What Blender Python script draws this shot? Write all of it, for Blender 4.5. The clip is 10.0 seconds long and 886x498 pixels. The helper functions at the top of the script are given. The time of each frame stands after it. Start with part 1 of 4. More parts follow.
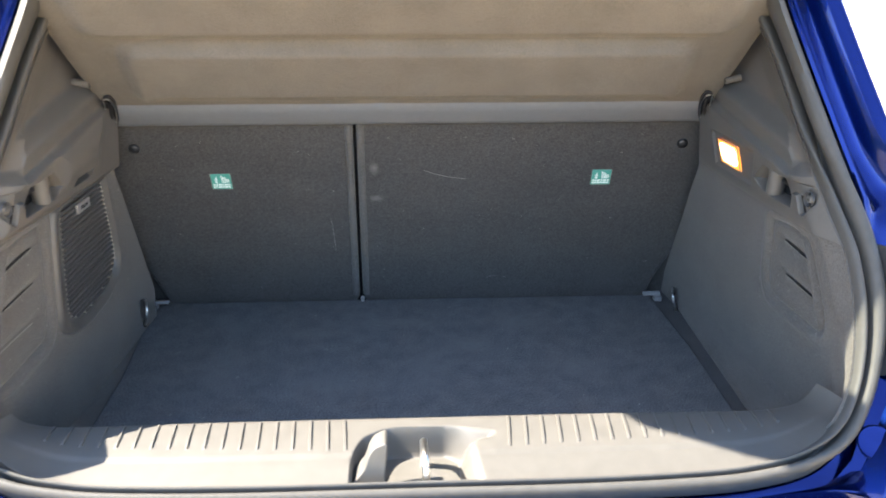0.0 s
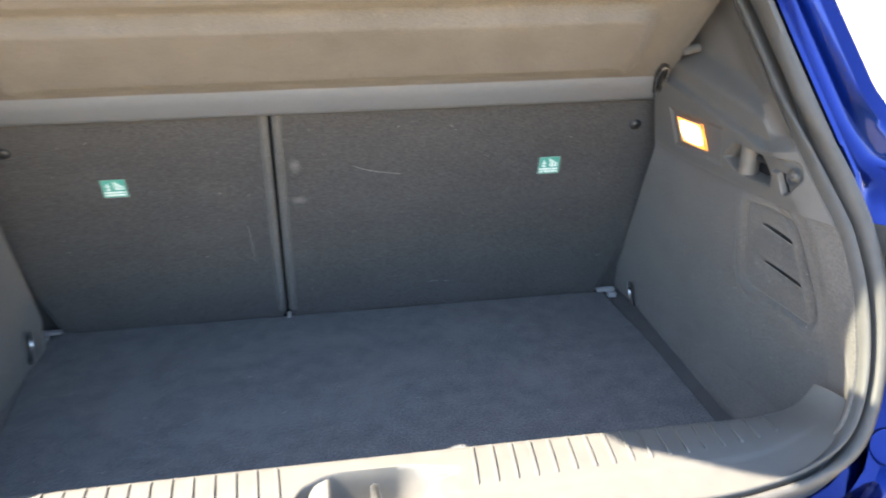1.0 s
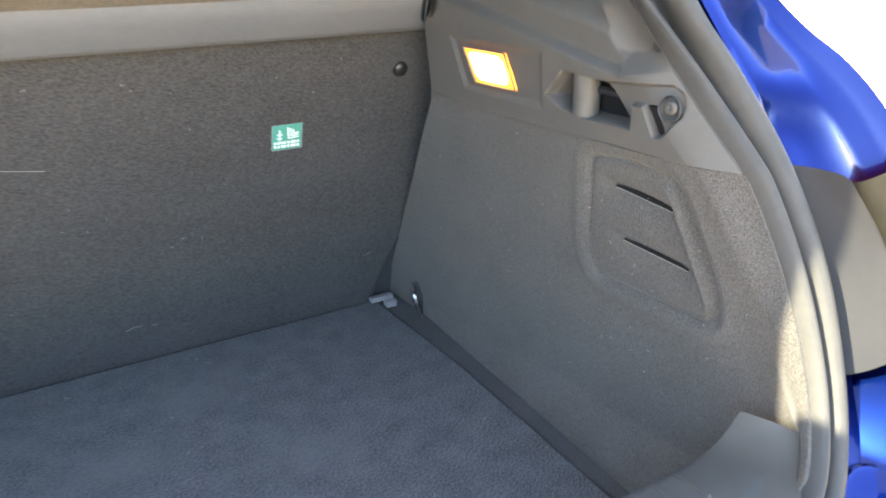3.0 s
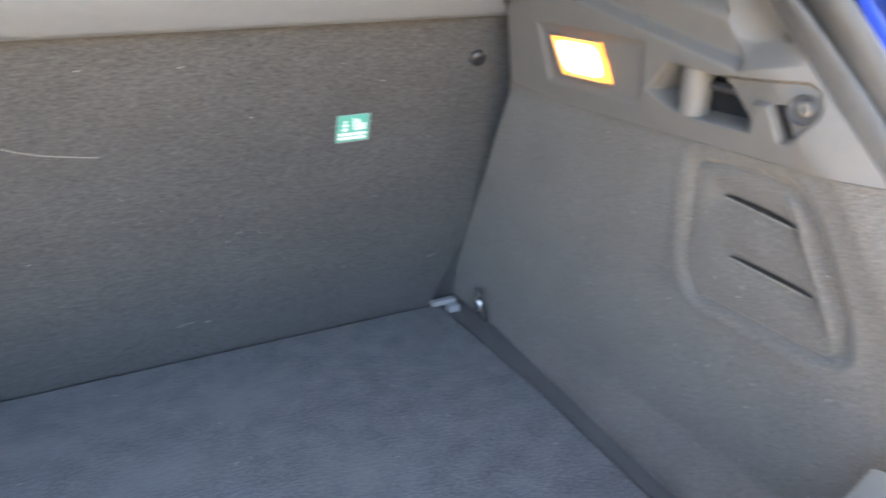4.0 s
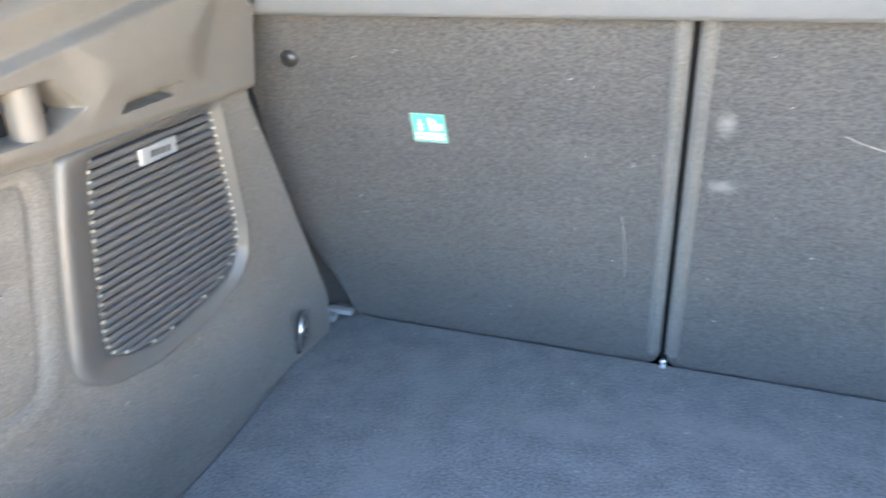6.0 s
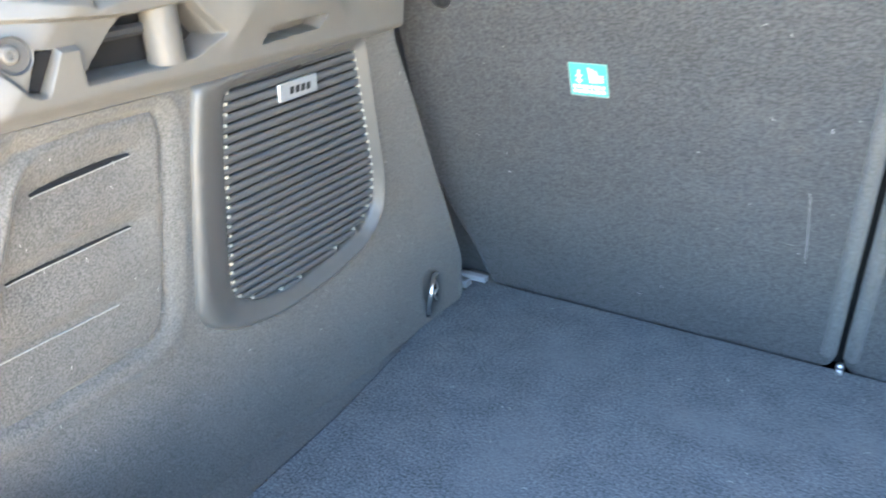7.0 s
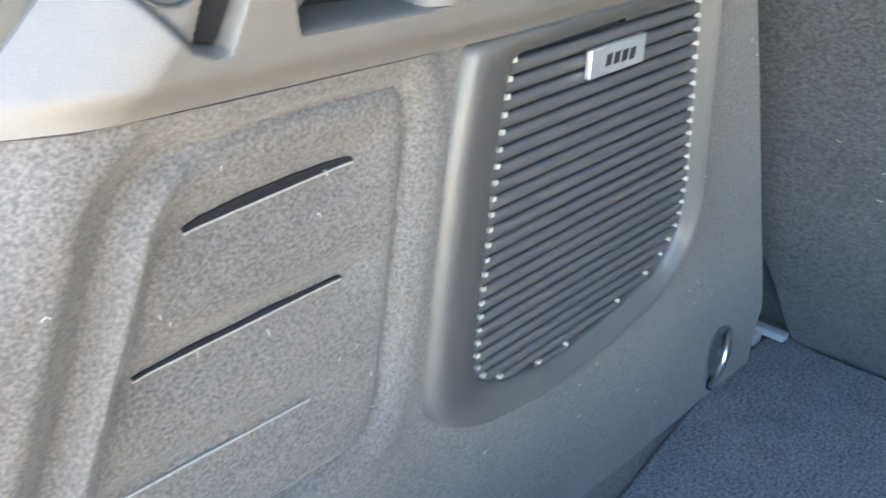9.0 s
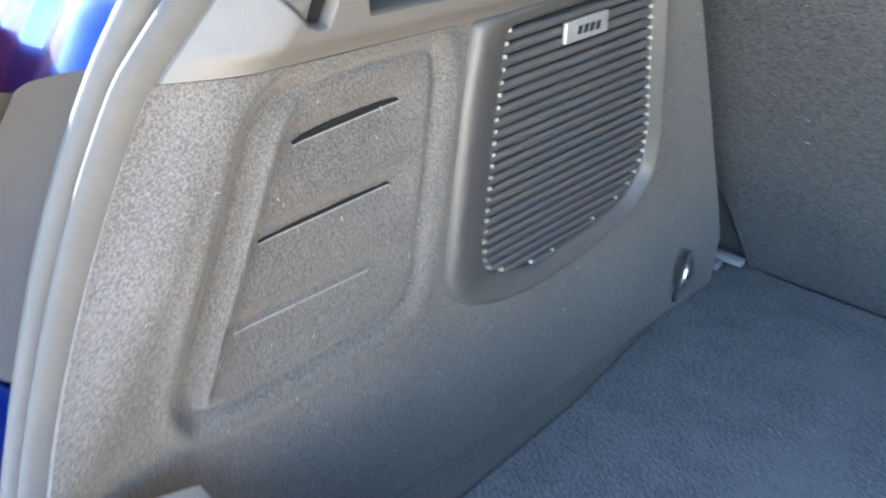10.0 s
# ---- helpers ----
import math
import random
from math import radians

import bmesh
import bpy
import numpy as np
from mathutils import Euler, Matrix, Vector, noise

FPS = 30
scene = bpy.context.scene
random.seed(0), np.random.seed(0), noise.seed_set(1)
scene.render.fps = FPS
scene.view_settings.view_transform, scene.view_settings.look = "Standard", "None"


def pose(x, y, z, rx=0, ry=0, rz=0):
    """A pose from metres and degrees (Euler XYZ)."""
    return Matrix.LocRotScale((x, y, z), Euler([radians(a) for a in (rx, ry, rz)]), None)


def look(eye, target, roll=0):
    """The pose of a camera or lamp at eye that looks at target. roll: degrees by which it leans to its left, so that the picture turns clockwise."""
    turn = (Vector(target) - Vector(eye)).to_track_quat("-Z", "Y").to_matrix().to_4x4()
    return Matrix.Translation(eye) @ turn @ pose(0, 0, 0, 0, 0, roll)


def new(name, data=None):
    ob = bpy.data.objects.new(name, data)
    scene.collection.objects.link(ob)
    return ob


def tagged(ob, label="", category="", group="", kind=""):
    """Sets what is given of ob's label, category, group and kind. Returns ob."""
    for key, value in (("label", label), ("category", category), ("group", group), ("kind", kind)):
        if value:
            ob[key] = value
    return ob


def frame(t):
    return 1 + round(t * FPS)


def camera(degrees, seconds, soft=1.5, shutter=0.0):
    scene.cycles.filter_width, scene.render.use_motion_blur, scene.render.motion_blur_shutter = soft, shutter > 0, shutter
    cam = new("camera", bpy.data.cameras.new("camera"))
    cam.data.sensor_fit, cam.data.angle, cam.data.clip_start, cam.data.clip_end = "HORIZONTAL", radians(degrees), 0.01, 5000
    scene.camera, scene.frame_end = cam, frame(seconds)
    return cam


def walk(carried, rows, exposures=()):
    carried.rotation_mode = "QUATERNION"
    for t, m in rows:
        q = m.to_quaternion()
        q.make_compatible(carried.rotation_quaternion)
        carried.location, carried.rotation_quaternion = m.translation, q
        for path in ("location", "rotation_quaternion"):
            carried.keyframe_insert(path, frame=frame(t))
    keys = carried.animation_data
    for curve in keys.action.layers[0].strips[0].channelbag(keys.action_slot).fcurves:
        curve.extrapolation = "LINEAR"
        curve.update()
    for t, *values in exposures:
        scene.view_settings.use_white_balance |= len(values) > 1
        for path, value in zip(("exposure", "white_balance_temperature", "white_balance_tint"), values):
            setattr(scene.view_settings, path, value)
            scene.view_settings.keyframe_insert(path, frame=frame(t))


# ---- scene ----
cam = camera(61.2, 10.0, soft=1.8, shutter=0.5)
PATH = [
    (0, (-0.004, -1.458, 0.674), (0.077, 0.405, -0.047), -0.0),
    (0.5, (0.029, -1.396, 0.659), (0.119, 0.468, -0.059), -0.4),
    (1, (-0.017, -1.309, 0.621), (0.266, 0.535, -0.099), -0.8),
    (1.5, (-0.056, -1.22, 0.59), (0.574, 0.535, -0.134), -0.9),
    (2, (-0.062, -1.122, 0.568), (0.772, 0.541, -0.167), -0.8),
    (3.3, (0.107, -0.899, 0.483), (1.056, 0.688, -0.279), -0.4),
    (3.5, (0.112, -0.88, 0.479), (1.069, 0.7, -0.288), -0.1),
    (4, (0.088, -0.866, 0.484), (0.901, 0.789, -0.289), -0.1),
    (4.5, (0.032, -0.844, 0.486), (0.493, 0.934, -0.305), -0.4),
    (5, (0.006, -0.81, 0.492), (0.069, 1.018, -0.319), -1.1),
    (5.5, (-0.051, -0.799, 0.487), (-0.382, 1.008, -0.304), -1.6),
    (6, (-0.068, -0.793, 0.483), (-0.751, 0.907, -0.319), -1.9),
    (7.3, (-0.138, -0.729, 0.426), (-1.182, 0.743, -0.436), -2.0),
    (7.5, (-0.178, -0.715, 0.416), (-1.265, 0.722, -0.452), -1.9),
    (8, (-0.255, -0.658, 0.425), (-1.457, 0.674, -0.459), -1.9),
    (8.5, (-0.296, -0.608, 0.409), (-1.558, 0.65, -0.499), -1.8),
    (9, (-0.315, -0.617, 0.4), (-1.612, 0.586, -0.532), -1.8),
    (9.5, (-0.287, -0.657, 0.41), (-1.607, 0.5, -0.55), -2.0),
    (10, (-0.218, -0.715, 0.432), (-1.51, 0.447, -0.557), -2.5),
]
EXPOSURES = [(0.0, 2.97, 7200, 11), (1.0, 3.32, 7400, 11), (1.5, 3.47, 7550, 11), (2.0, 3.47, 7500, 10), (3.5, 3.8, 8000, 11), (4.0, 4.0, 7850, 13), (4.5, 4.55, 7700, 12), (5.0, 4.7, 7550, 11), (5.5, 4.77, 7500, 11), (6.0, 4.7, 6850, 8), (7.5, 4.65, 6400, 4), (8.0, 4.4, 6250, 4), (8.5, 4.47, 6200, 4), (9.0, 4.4, 6350, 5), (9.5, 4.32, 6450, 7), (10.0, 4.18, 6450, 6)]
walk(cam, [(t, look(eye, target, roll)) for t, eye, target, roll in PATH], EXPOSURES)

# ---- sky and sun ----
SUN_FROM = Vector((-0.70, 0.045, 0.70)).normalized()
world = bpy.data.worlds.new("sky")
scene.world = world
world.use_nodes = True
wn = world.node_tree.nodes
sky = wn.new("ShaderNodeTexSky")
sky.sky_type = "NISHITA"
sky.sun_disc = False
sky.sun_elevation = math.asin(SUN_FROM.z)
sky.sun_rotation = math.atan2(SUN_FROM.x, SUN_FROM.y)
sky.dust_density = 0.3
sky.ozone_density = 2.5
world.node_tree.links.new(sky.outputs[0], wn["Background"].inputs[0])
wn["Background"].inputs[1].default_value = 0.15
sun = new("sun", bpy.data.lights.new("sun", "SUN"))
sun.data.energy = 5.0
sun.data.angle = radians(0.53)
sun.data.color = (1.0, 0.95, 0.87)
sun.matrix_world = look(SUN_FROM * 20, (0, 0, 0))


# ---- materials ----
def mat(name, colour, rough=0.6, metal=0.0, spec=0.5, var=0.15, scale=40.0, bump=0.0, bump_scale=800.0, blotch=6.0, coat=0.0,
        fibre=False, sheen=0.0, colour2=None, rough_var=0.1, spread=0.2, patch=0.3, stretch=(1, 1, 1), bump_dist=0.001):
    m = bpy.data.materials.new(name)
    m.use_nodes = True
    n, l = m.node_tree.nodes, m.node_tree.links
    b = n["Principled BSDF"]
    tc = n.new("ShaderNodeTexCoord")
    mp = n.new("ShaderNodeMapping")
    mp.inputs["Scale"].default_value = stretch
    l.new(tc.outputs["Object"], mp.inputs["Vector"])
    big = n.new("ShaderNodeTexNoise")
    big.inputs["Scale"].default_value = blotch
    big.inputs["Detail"].default_value = 5
    l.new(mp.outputs[0], big.inputs["Vector"])
    fine = n.new("ShaderNodeTexNoise")
    fine.inputs["Scale"].default_value = scale
    fine.inputs["Detail"].default_value = 6
    fine.inputs["Roughness"].default_value = 0.65
    l.new(mp.outputs[0], fine.inputs["Vector"])
    mix = n.new("ShaderNodeMath")
    mix.operation = "MULTIPLY_ADD"
    l.new(big.outputs[0], mix.inputs[0])
    mix.inputs[1].default_value = patch
    l.new(fine.outputs[0], mix.inputs[2])
    ramp = n.new("ShaderNodeValToRGB")
    c = Vector(colour)
    c2 = Vector(colour2) if colour2 else c
    lo, hi = c * (1 - var), c2 * (1 + var)
    ramp.color_ramp.elements[0].position, ramp.color_ramp.elements[1].position = 0.5 - spread, 0.5 + spread
    ramp.color_ramp.elements[0].color, ramp.color_ramp.elements[1].color = (*lo, 1), (*hi, 1)
    half = n.new("ShaderNodeMath")
    half.operation = "MULTIPLY"
    half.inputs[1].default_value = 1.0 / (1.0 + patch)
    l.new(mix.outputs[0], half.inputs[0])
    l.new(half.outputs[0], ramp.inputs[0])
    l.new(ramp.outputs[0], b.inputs["Base Color"])
    rr = n.new("ShaderNodeMapRange")
    rr.inputs["To Min"].default_value = max(0.02, rough - rough_var)
    rr.inputs["To Max"].default_value = min(1.0, rough + rough_var)
    l.new(fine.outputs[0], rr.inputs["Value"])
    l.new(rr.outputs[0], b.inputs["Roughness"])
    b.inputs["Metallic"].default_value = metal
    b.inputs["Specular IOR Level"].default_value = spec
    b.inputs["Coat Weight"].default_value = coat
    b.inputs["Coat Roughness"].default_value = 0.04
    b.inputs["Sheen Weight"].default_value = sheen
    b.inputs["Sheen Roughness"].default_value = 0.5
    if bump:
        g = n.new("ShaderNodeTexNoise" if not fibre else "ShaderNodeTexVoronoi")
        g.inputs["Scale"].default_value = bump_scale
        l.new(mp.outputs[0], g.inputs["Vector"])
        bp = n.new("ShaderNodeBump")
        bp.inputs["Strength"].default_value = bump
        bp.inputs["Distance"].default_value = bump_dist
        l.new(g.outputs[0], bp.inputs["Height"])
        l.new(bp.outputs[0], b.inputs["Normal"])
    return m


M_SEAT = mat("seat_back_felt", (0.048, 0.047, 0.0465), 0.95, spec=0.2, var=0.42, scale=520, stretch=(0.55, 1, 1), bump=0.7, bump_scale=1100, blotch=14, sheen=0.15, spread=0.11, patch=0.14)
M_FLOOR = mat("floor_carpet", (0.104, 0.108, 0.113), 0.98, spec=0.08, var=0.58, scale=430, bump=0.05, bump_scale=2600, blotch=30, sheen=0.0, spread=0.12, patch=0.16)
M_SIDE = mat("side_felt", (0.088, 0.083, 0.077), 0.96, spec=0.2, var=0.38, scale=720, bump=0.38, bump_scale=900, blotch=14, sheen=0.15, spread=0.11, patch=0.14)
M_PIPING = mat("edge_felt_lit", (0.080, 0.078, 0.075), 0.95, spec=0.2, var=0.35, scale=500, bump=0.8, bump_scale=800, blotch=14, sheen=0.15, spread=0.13)
M_SHELF = mat("shelf_fabric", (0.108, 0.099, 0.087), 0.95, spec=0.2, var=0.32, scale=620, bump=0.9, bump_scale=900, blotch=14, sheen=0.1, spread=0.12)
M_TRIM = mat("grained_plastic", (0.098, 0.092, 0.084), 0.52, spec=0.4, var=0.10, scale=60, bump=0.22, bump_scale=1700, blotch=5, fibre=True, bump_dist=0.0005)
M_SILL = mat("sill_plastic", (0.073, 0.070, 0.064), 0.60, spec=0.65, var=0.12, scale=50, bump=0.25, bump_scale=900, blotch=6, bump_dist=0.0006)
M_BAND = mat("shelf_edge_band", (0.132, 0.146, 0.168), 0.6, spec=0.45, var=0.10, scale=90, bump=0.3, bump_scale=900, blotch=5)
M_GRILLE = mat("grille_plastic", (0.060, 0.060, 0.061), 0.45, spec=0.45, var=0.10, scale=70, bump=0.2, bump_scale=1000, blotch=5, bump_dist=0.0005)
M_FRAME = mat("frame_plastic", (0.070, 0.068, 0.065), 0.42, spec=0.45, var=0.10, scale=70, bump=0.2, bump_scale=1500, blotch=5, bump_dist=0.0005)
# near-black for hidden panels; in slots and recesses it stands in for shade
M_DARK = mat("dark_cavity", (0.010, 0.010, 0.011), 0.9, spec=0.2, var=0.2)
M_RUBBER = mat("seal_rubber", (0.060, 0.059, 0.056), 0.58, spec=0.3, var=0.15, scale=60, blotch=8)
M_BLUE = mat("blue_paint", (0.0003, 0.0120, 0.105), 0.24, metal=0.92, spec=0.3, var=0.06, scale=2500, blotch=4, coat=0.35, rough_var=0.05)
M_LAMPBACK = mat("lamp_back_plastic", (0.020, 0.020, 0.022), 0.62, spec=0.28, var=0.2, scale=40, blotch=9)
M_RED = mat("red_lens", (0.42, 0.012, 0.012), 0.12, spec=0.6, var=0.1, coat=0.6)
M_STEEL = mat("bright_steel", (0.55, 0.55, 0.54), 0.3, metal=1.0, var=0.15, scale=90)
M_GREYP = mat("grey_plastic", (0.22, 0.22, 0.225), 0.45, var=0.1)
M_SILVER = mat("satin_silver", (0.62, 0.62, 0.62), 0.32, metal=0.8, var=0.08, scale=120)
M_BLACK = mat("black_plastic", (0.018, 0.018, 0.019), 0.35, var=0.15)
M_LABEL = mat("green_woven_label", (0.055, 0.28, 0.22), 0.8, var=0.15, scale=700, bump=0.3, bump_scale=1500)
M_WHITE = mat("white_print", (0.72, 0.78, 0.75), 0.7, var=0.05, scale=500)
M_LINT = mat("lint", (0.30, 0.29, 0.27), 0.9, var=0.1)
M_CUT = mat("cut_edge", (0.21, 0.205, 0.19), 0.9, var=0.3, scale=500)
M_GROUND = mat("pale_concrete", (0.47, 0.36, 0.235), 0.9, spec=0.3, var=0.2, scale=18, bump=0.3, bump_scale=60, blotch=0.7)
# warm pale colour of the added walls, chosen for its bounce
M_WALL = mat("added_wall_pale", (0.66, 0.54, 0.38), 0.9, spec=0.2, var=0.12, scale=14, bump=0.4, bump_scale=90, blotch=1.2, bump_dist=0.003)
M_STRIP = mat("dark_strip_felt", (0.076, 0.076, 0.077), 0.97, spec=0.1, var=0.4, scale=500, blotch=14)
M_PALE = mat("lug_glint", (0.34, 0.32, 0.27), 0.4, var=0.05)
M_OLIVE = mat("dull_flank_plastic", (0.015, 0.0138, 0.0095), 0.5, var=0.2, scale=60, blotch=12)


def glow(name, colour, strength):
    m = bpy.data.materials.new(name)
    m.use_nodes = True
    b = m.node_tree.nodes["Principled BSDF"]
    b.inputs["Base Color"].default_value = (0.25, 0.12, 0.04, 1)
    b.inputs["Emission Color"].default_value = (*colour, 1)
    b.inputs["Emission Strength"].default_value = strength
    return m


M_LAMP = glow("lit_lamp_lens", (1.0, 0.27, 0.03), 0.42)
M_LAMPCORE = glow("lit_lamp_core", (1.0, 0.64, 0.30), 2.2)


M_GLASS = bpy.data.materials.new("tinted_glass")
M_GLASS.use_nodes = True
gn, gl = M_GLASS.node_tree.nodes, M_GLASS.node_tree.links
g_clear, g_gloss, g_mix = gn.new("ShaderNodeBsdfTransparent"), gn.new("ShaderNodeBsdfGlossy"), gn.new("ShaderNodeMixShader")
g_clear.inputs[0].default_value = (0.74, 0.76, 0.73, 1)
g_gloss.inputs["Roughness"].default_value = 0.03
g_mix.inputs[0].default_value = 0.06
gl.new(g_clear.outputs[0], g_mix.inputs[1])
gl.new(g_gloss.outputs[0], g_mix.inputs[2])
gl.new(g_mix.outputs[0], gn["Material Output"].inputs[0])



def smudge(m, spots, lighter):
    """Pale worn smudges at known places of a felt."""
    n, l = m.node_tree.nodes, m.node_tree.links
    b = n["Principled BSDF"]
    src = b.inputs["Base Color"].links[0].from_socket
    tc = n.new("ShaderNodeTexCoord")
    nz = n.new("ShaderNodeTexNoise")
    nz.inputs["Scale"].default_value = 90
    l.new(tc.outputs["Object"], nz.inputs["Vector"])
    for place, size in spots:
        off = n.new("ShaderNodeVectorMath")
        off.operation = "SUBTRACT"
        off.inputs[1].default_value = place
        l.new(tc.outputs["Object"], off.inputs[0])
        sc = n.new("ShaderNodeVectorMath")
        sc.operation = "DIVIDE"
        sc.inputs[1].default_value = size
        l.new(off.outputs[0], sc.inputs[0])
        ln = n.new("ShaderNodeVectorMath")
        ln.operation = "LENGTH"
        l.new(sc.outputs[0], ln.inputs[0])
        mr = n.new("ShaderNodeMapRange")
        mr.inputs["From Min"].default_value, mr.inputs["From Max"].default_value = 1.0, 0.2
        l.new(ln.outputs["Value"], mr.inputs["Value"])
        mu = n.new("ShaderNodeMath")
        mu.operation = "MULTIPLY"
        l.new(mr.outputs[0], mu.inputs[0])
        l.new(nz.outputs[0], mu.inputs[1])
        mx = n.new("ShaderNodeMix")
        mx.data_type = "RGBA"
        l.new(mu.outputs[0], mx.inputs["Factor"])
        l.new(src, mx.inputs["A"])
        mx.inputs["B"].default_value = (*lighter, 1)
        src = mx.outputs["Result"]
    l.new(src, b.inputs["Base Color"])


smudge(M_SEAT, [((-0.073, -0.111, 0.314), (0.010, 0.03, 0.016)), ((-0.071, -0.088, 0.250), (0.018, 0.03, 0.009))], (0.16, 0.155, 0.145))
smudge(M_FLOOR, [((0.10, -0.22, 0.0), (0.10, 0.05, 0.02)), ((-0.15, -0.35, 0.0), (0.12, 0.06, 0.02)), ((0.28, -0.30, 0.0), (0.07, 0.05, 0.02)), ((-0.05, -0.12, 0.0), (0.16, 0.03, 0.02)), ((-0.34, -0.28, 0.0), (0.05, 0.09, 0.02)), ((0.20, -0.12, 0.0), (0.08, 0.06, 0.02)), ((0.02, -0.30, 0.0), (0.05, 0.10, 0.02)), ((-0.20, -0.16, 0.0), (0.09, 0.03, 0.02)), ((-0.36, -0.12, 0.0), (0.06, 0.04, 0.02))], (0.132, 0.136, 0.140))

# ---- mesh helpers ----
def thing(name, label, category, group="", kind="", at=(0, 0, 0)):
    ob = new(name)
    ob.location = at
    ob.empty_display_size = 0.05
    return tagged(ob, label, category, group, kind)


def finish(bm, name, material, smooth=True):
    bmesh.ops.recalc_face_normals(bm, faces=bm.faces[:])
    me = bpy.data.meshes.new(name)
    for f in bm.faces:
        f.smooth = smooth
    bm.to_mesh(me)
    bm.free()
    me.materials.append(material)
    return me


def part(name, bm, material, parent=None, label="", smooth=True, bevel=0.0, angle=35):
    ob = new(name, finish(bm, name, material, smooth))
    if parent:
        ob.parent = parent
        ob.matrix_parent_inverse = Matrix.Translation(-parent.location) if not parent.parent else Matrix.Translation(-parent.parent.location - parent.location)
    if bevel:
        b = ob.modifiers.new("edge", "BEVEL")
        b.width, b.segments, b.limit_method, b.angle_limit = bevel, 3, "ANGLE", radians(40)
    if smooth:
        ob.data.shade_smooth()
        try:
            ob.data.set_sharp_from_angle(angle=radians(angle))
        except AttributeError:
            pass
    return tagged(ob, label)


def box_bm(x0, x1, y0, y1, z0, z1, bm=None):
    bm = bm or bmesh.new()
    m = Matrix.LocRotScale(((x0 + x1) / 2, (y0 + y1) / 2, (z0 + z1) / 2), None, (abs(x1 - x0), abs(y1 - y0), abs(z1 - z0)))
    bmesh.ops.create_cube(bm, size=1, matrix=m)
    return bm


def prism(poly, to, depth, bm=None):
    """Closed polygon of (a, b) mapped by to(a, b, d) and extruded from d = 0 to depth."""
    bm = bm or bmesh.new()
    v0 = [bm.verts.new(to(a, b, 0)) for a, b in poly]
    v1 = [bm.verts.new(to(a, b, depth)) for a, b in poly]
    bm.faces.new(v0)
    bm.faces.new(v1[::-1])
    for i in range(len(poly)):
        j = (i + 1) % len(poly)
        bm.faces.new((v0[i], v1[i], v1[j], v0[j]))
    return bm


def grid_bm(rows, bm=None, flange=None):
    """Quads over a list of rows of points; flange: a vector by which the border is drawn back."""
    bm = bm or bmesh.new()
    vs = [[bm.verts.new(p) for p in r] for r in rows]
    for a, b in zip(vs, vs[1:]):
        for i in range(len(a) - 1):
            bm.faces.new((a[i], a[i + 1], b[i + 1], b[i]))
    if flange is not None:
        border = vs[0][:] + [r[-1] for r in vs[1:]] + vs[-1][-2::-1] + [r[0] for r in vs[-2:0:-1]]
        back = [bm.verts.new(v.co + Vector(flange)) for v in border]
        for i in range(len(border)):
            j = (i + 1) % len(border)
            bm.faces.new((border[i], border[j], back[j], back[i]))
    return bm


def tube_bm(points, radius, sides=10, bm=None, caps=True):
    bm = bm or bmesh.new()
    pts = [Vector(p) for p in points]
    rings = []
    up = Vector((0.3, 0.2, 0.93))
    for i, p in enumerate(pts):
        d = (pts[min(i + 1, len(pts) - 1)] - pts[max(i - 1, 0)]).normalized()
        a = d.cross(up)
        if a.length < 0.1:
            a = d.cross(Vector((1, 0, 0)))
        a.normalize()
        b = d.cross(a)
        rings.append([bm.verts.new(p + radius * (math.cos(k * 2 * math.pi / sides) * a + math.sin(k * 2 * math.pi / sides) * b)) for k in range(sides)])
    for r0, r1 in zip(rings, rings[1:]):
        for k in range(sides):
            bm.faces.new((r0[k], r0[(k + 1) % sides], r1[(k + 1) % sides], r1[k]))
    if caps:
        bm.faces.new(rings[0][::-1])
        bm.faces.new(rings[-1])
    return bm


def lathe_bm(profile, centre, axis, sides=24, bm=None):
    """profile: (radius, height along axis) rows, closed at the end."""
    bm = bm or bmesh.new()
    q = Vector(axis).to_track_quat("Z", "Y")
    rings = [[bm.verts.new(Vector(centre) + q @ Vector((r * math.cos(2 * math.pi * k / sides), r * math.sin(2 * math.pi * k / sides), h))) for k in range(sides)] for r, h in profile]
    for r0, r1 in zip(rings, rings[1:]):
        for k in range(sides):
            bm.faces.new((r0[k], r0[(k + 1) % sides], r1[(k + 1) % sides], r1[k]))
    bm.faces.new(rings[-1])
    return bm


def smooth01(e0, e1, v):
    t = min(1.0, max(0.0, (v - e0) / (e1 - e0)))
    return t * t * (3 - 2 * t)


def spline(points, per=8, closed=False):
    pts = [Vector(p) for p in points]
    n = len(pts)
    out = []
    for i in range(n if closed else n - 1):
        if closed:
            p0, p1, p2, p3 = (pts[(i + k) % n] for k in (-1, 0, 1, 2))
        else:
            p0, p1, p2, p3 = pts[max(i - 1, 0)], pts[i], pts[i + 1], pts[min(i + 2, n - 1)]
        for k in range(per):
            t = k / per
            out.append(0.5 * (2 * p1 + (p2 - p0) * t + (2 * p0 - 5 * p1 + 4 * p2 - p3) * t * t + (3 * p1 - p0 - 3 * p2 + p3) * t ** 3))
    if not closed:
        out.append(pts[-1])
    return out


def poly_dist(poly, a, b):
    """Signed distance to a closed polygon, positive inside."""
    best, inside = 1e9, False
    n = len(poly)
    for i in range(n):
        ax, ay = poly[i]
        bx, by = poly[(i + 1) % n]
        if (ay > b) != (by > b) and a < (bx - ax) * (b - ay) / (by - ay) + ax:
            inside = not inside
        dx, dy = bx - ax, by - ay
        t = min(1.0, max(0.0, ((a - ax) * dx + (b - ay) * dy) / (dx * dx + dy * dy + 1e-12)))
        best = min(best, math.hypot(a - ax - t * dx, b - ay - t * dy))
    return best if inside else -best


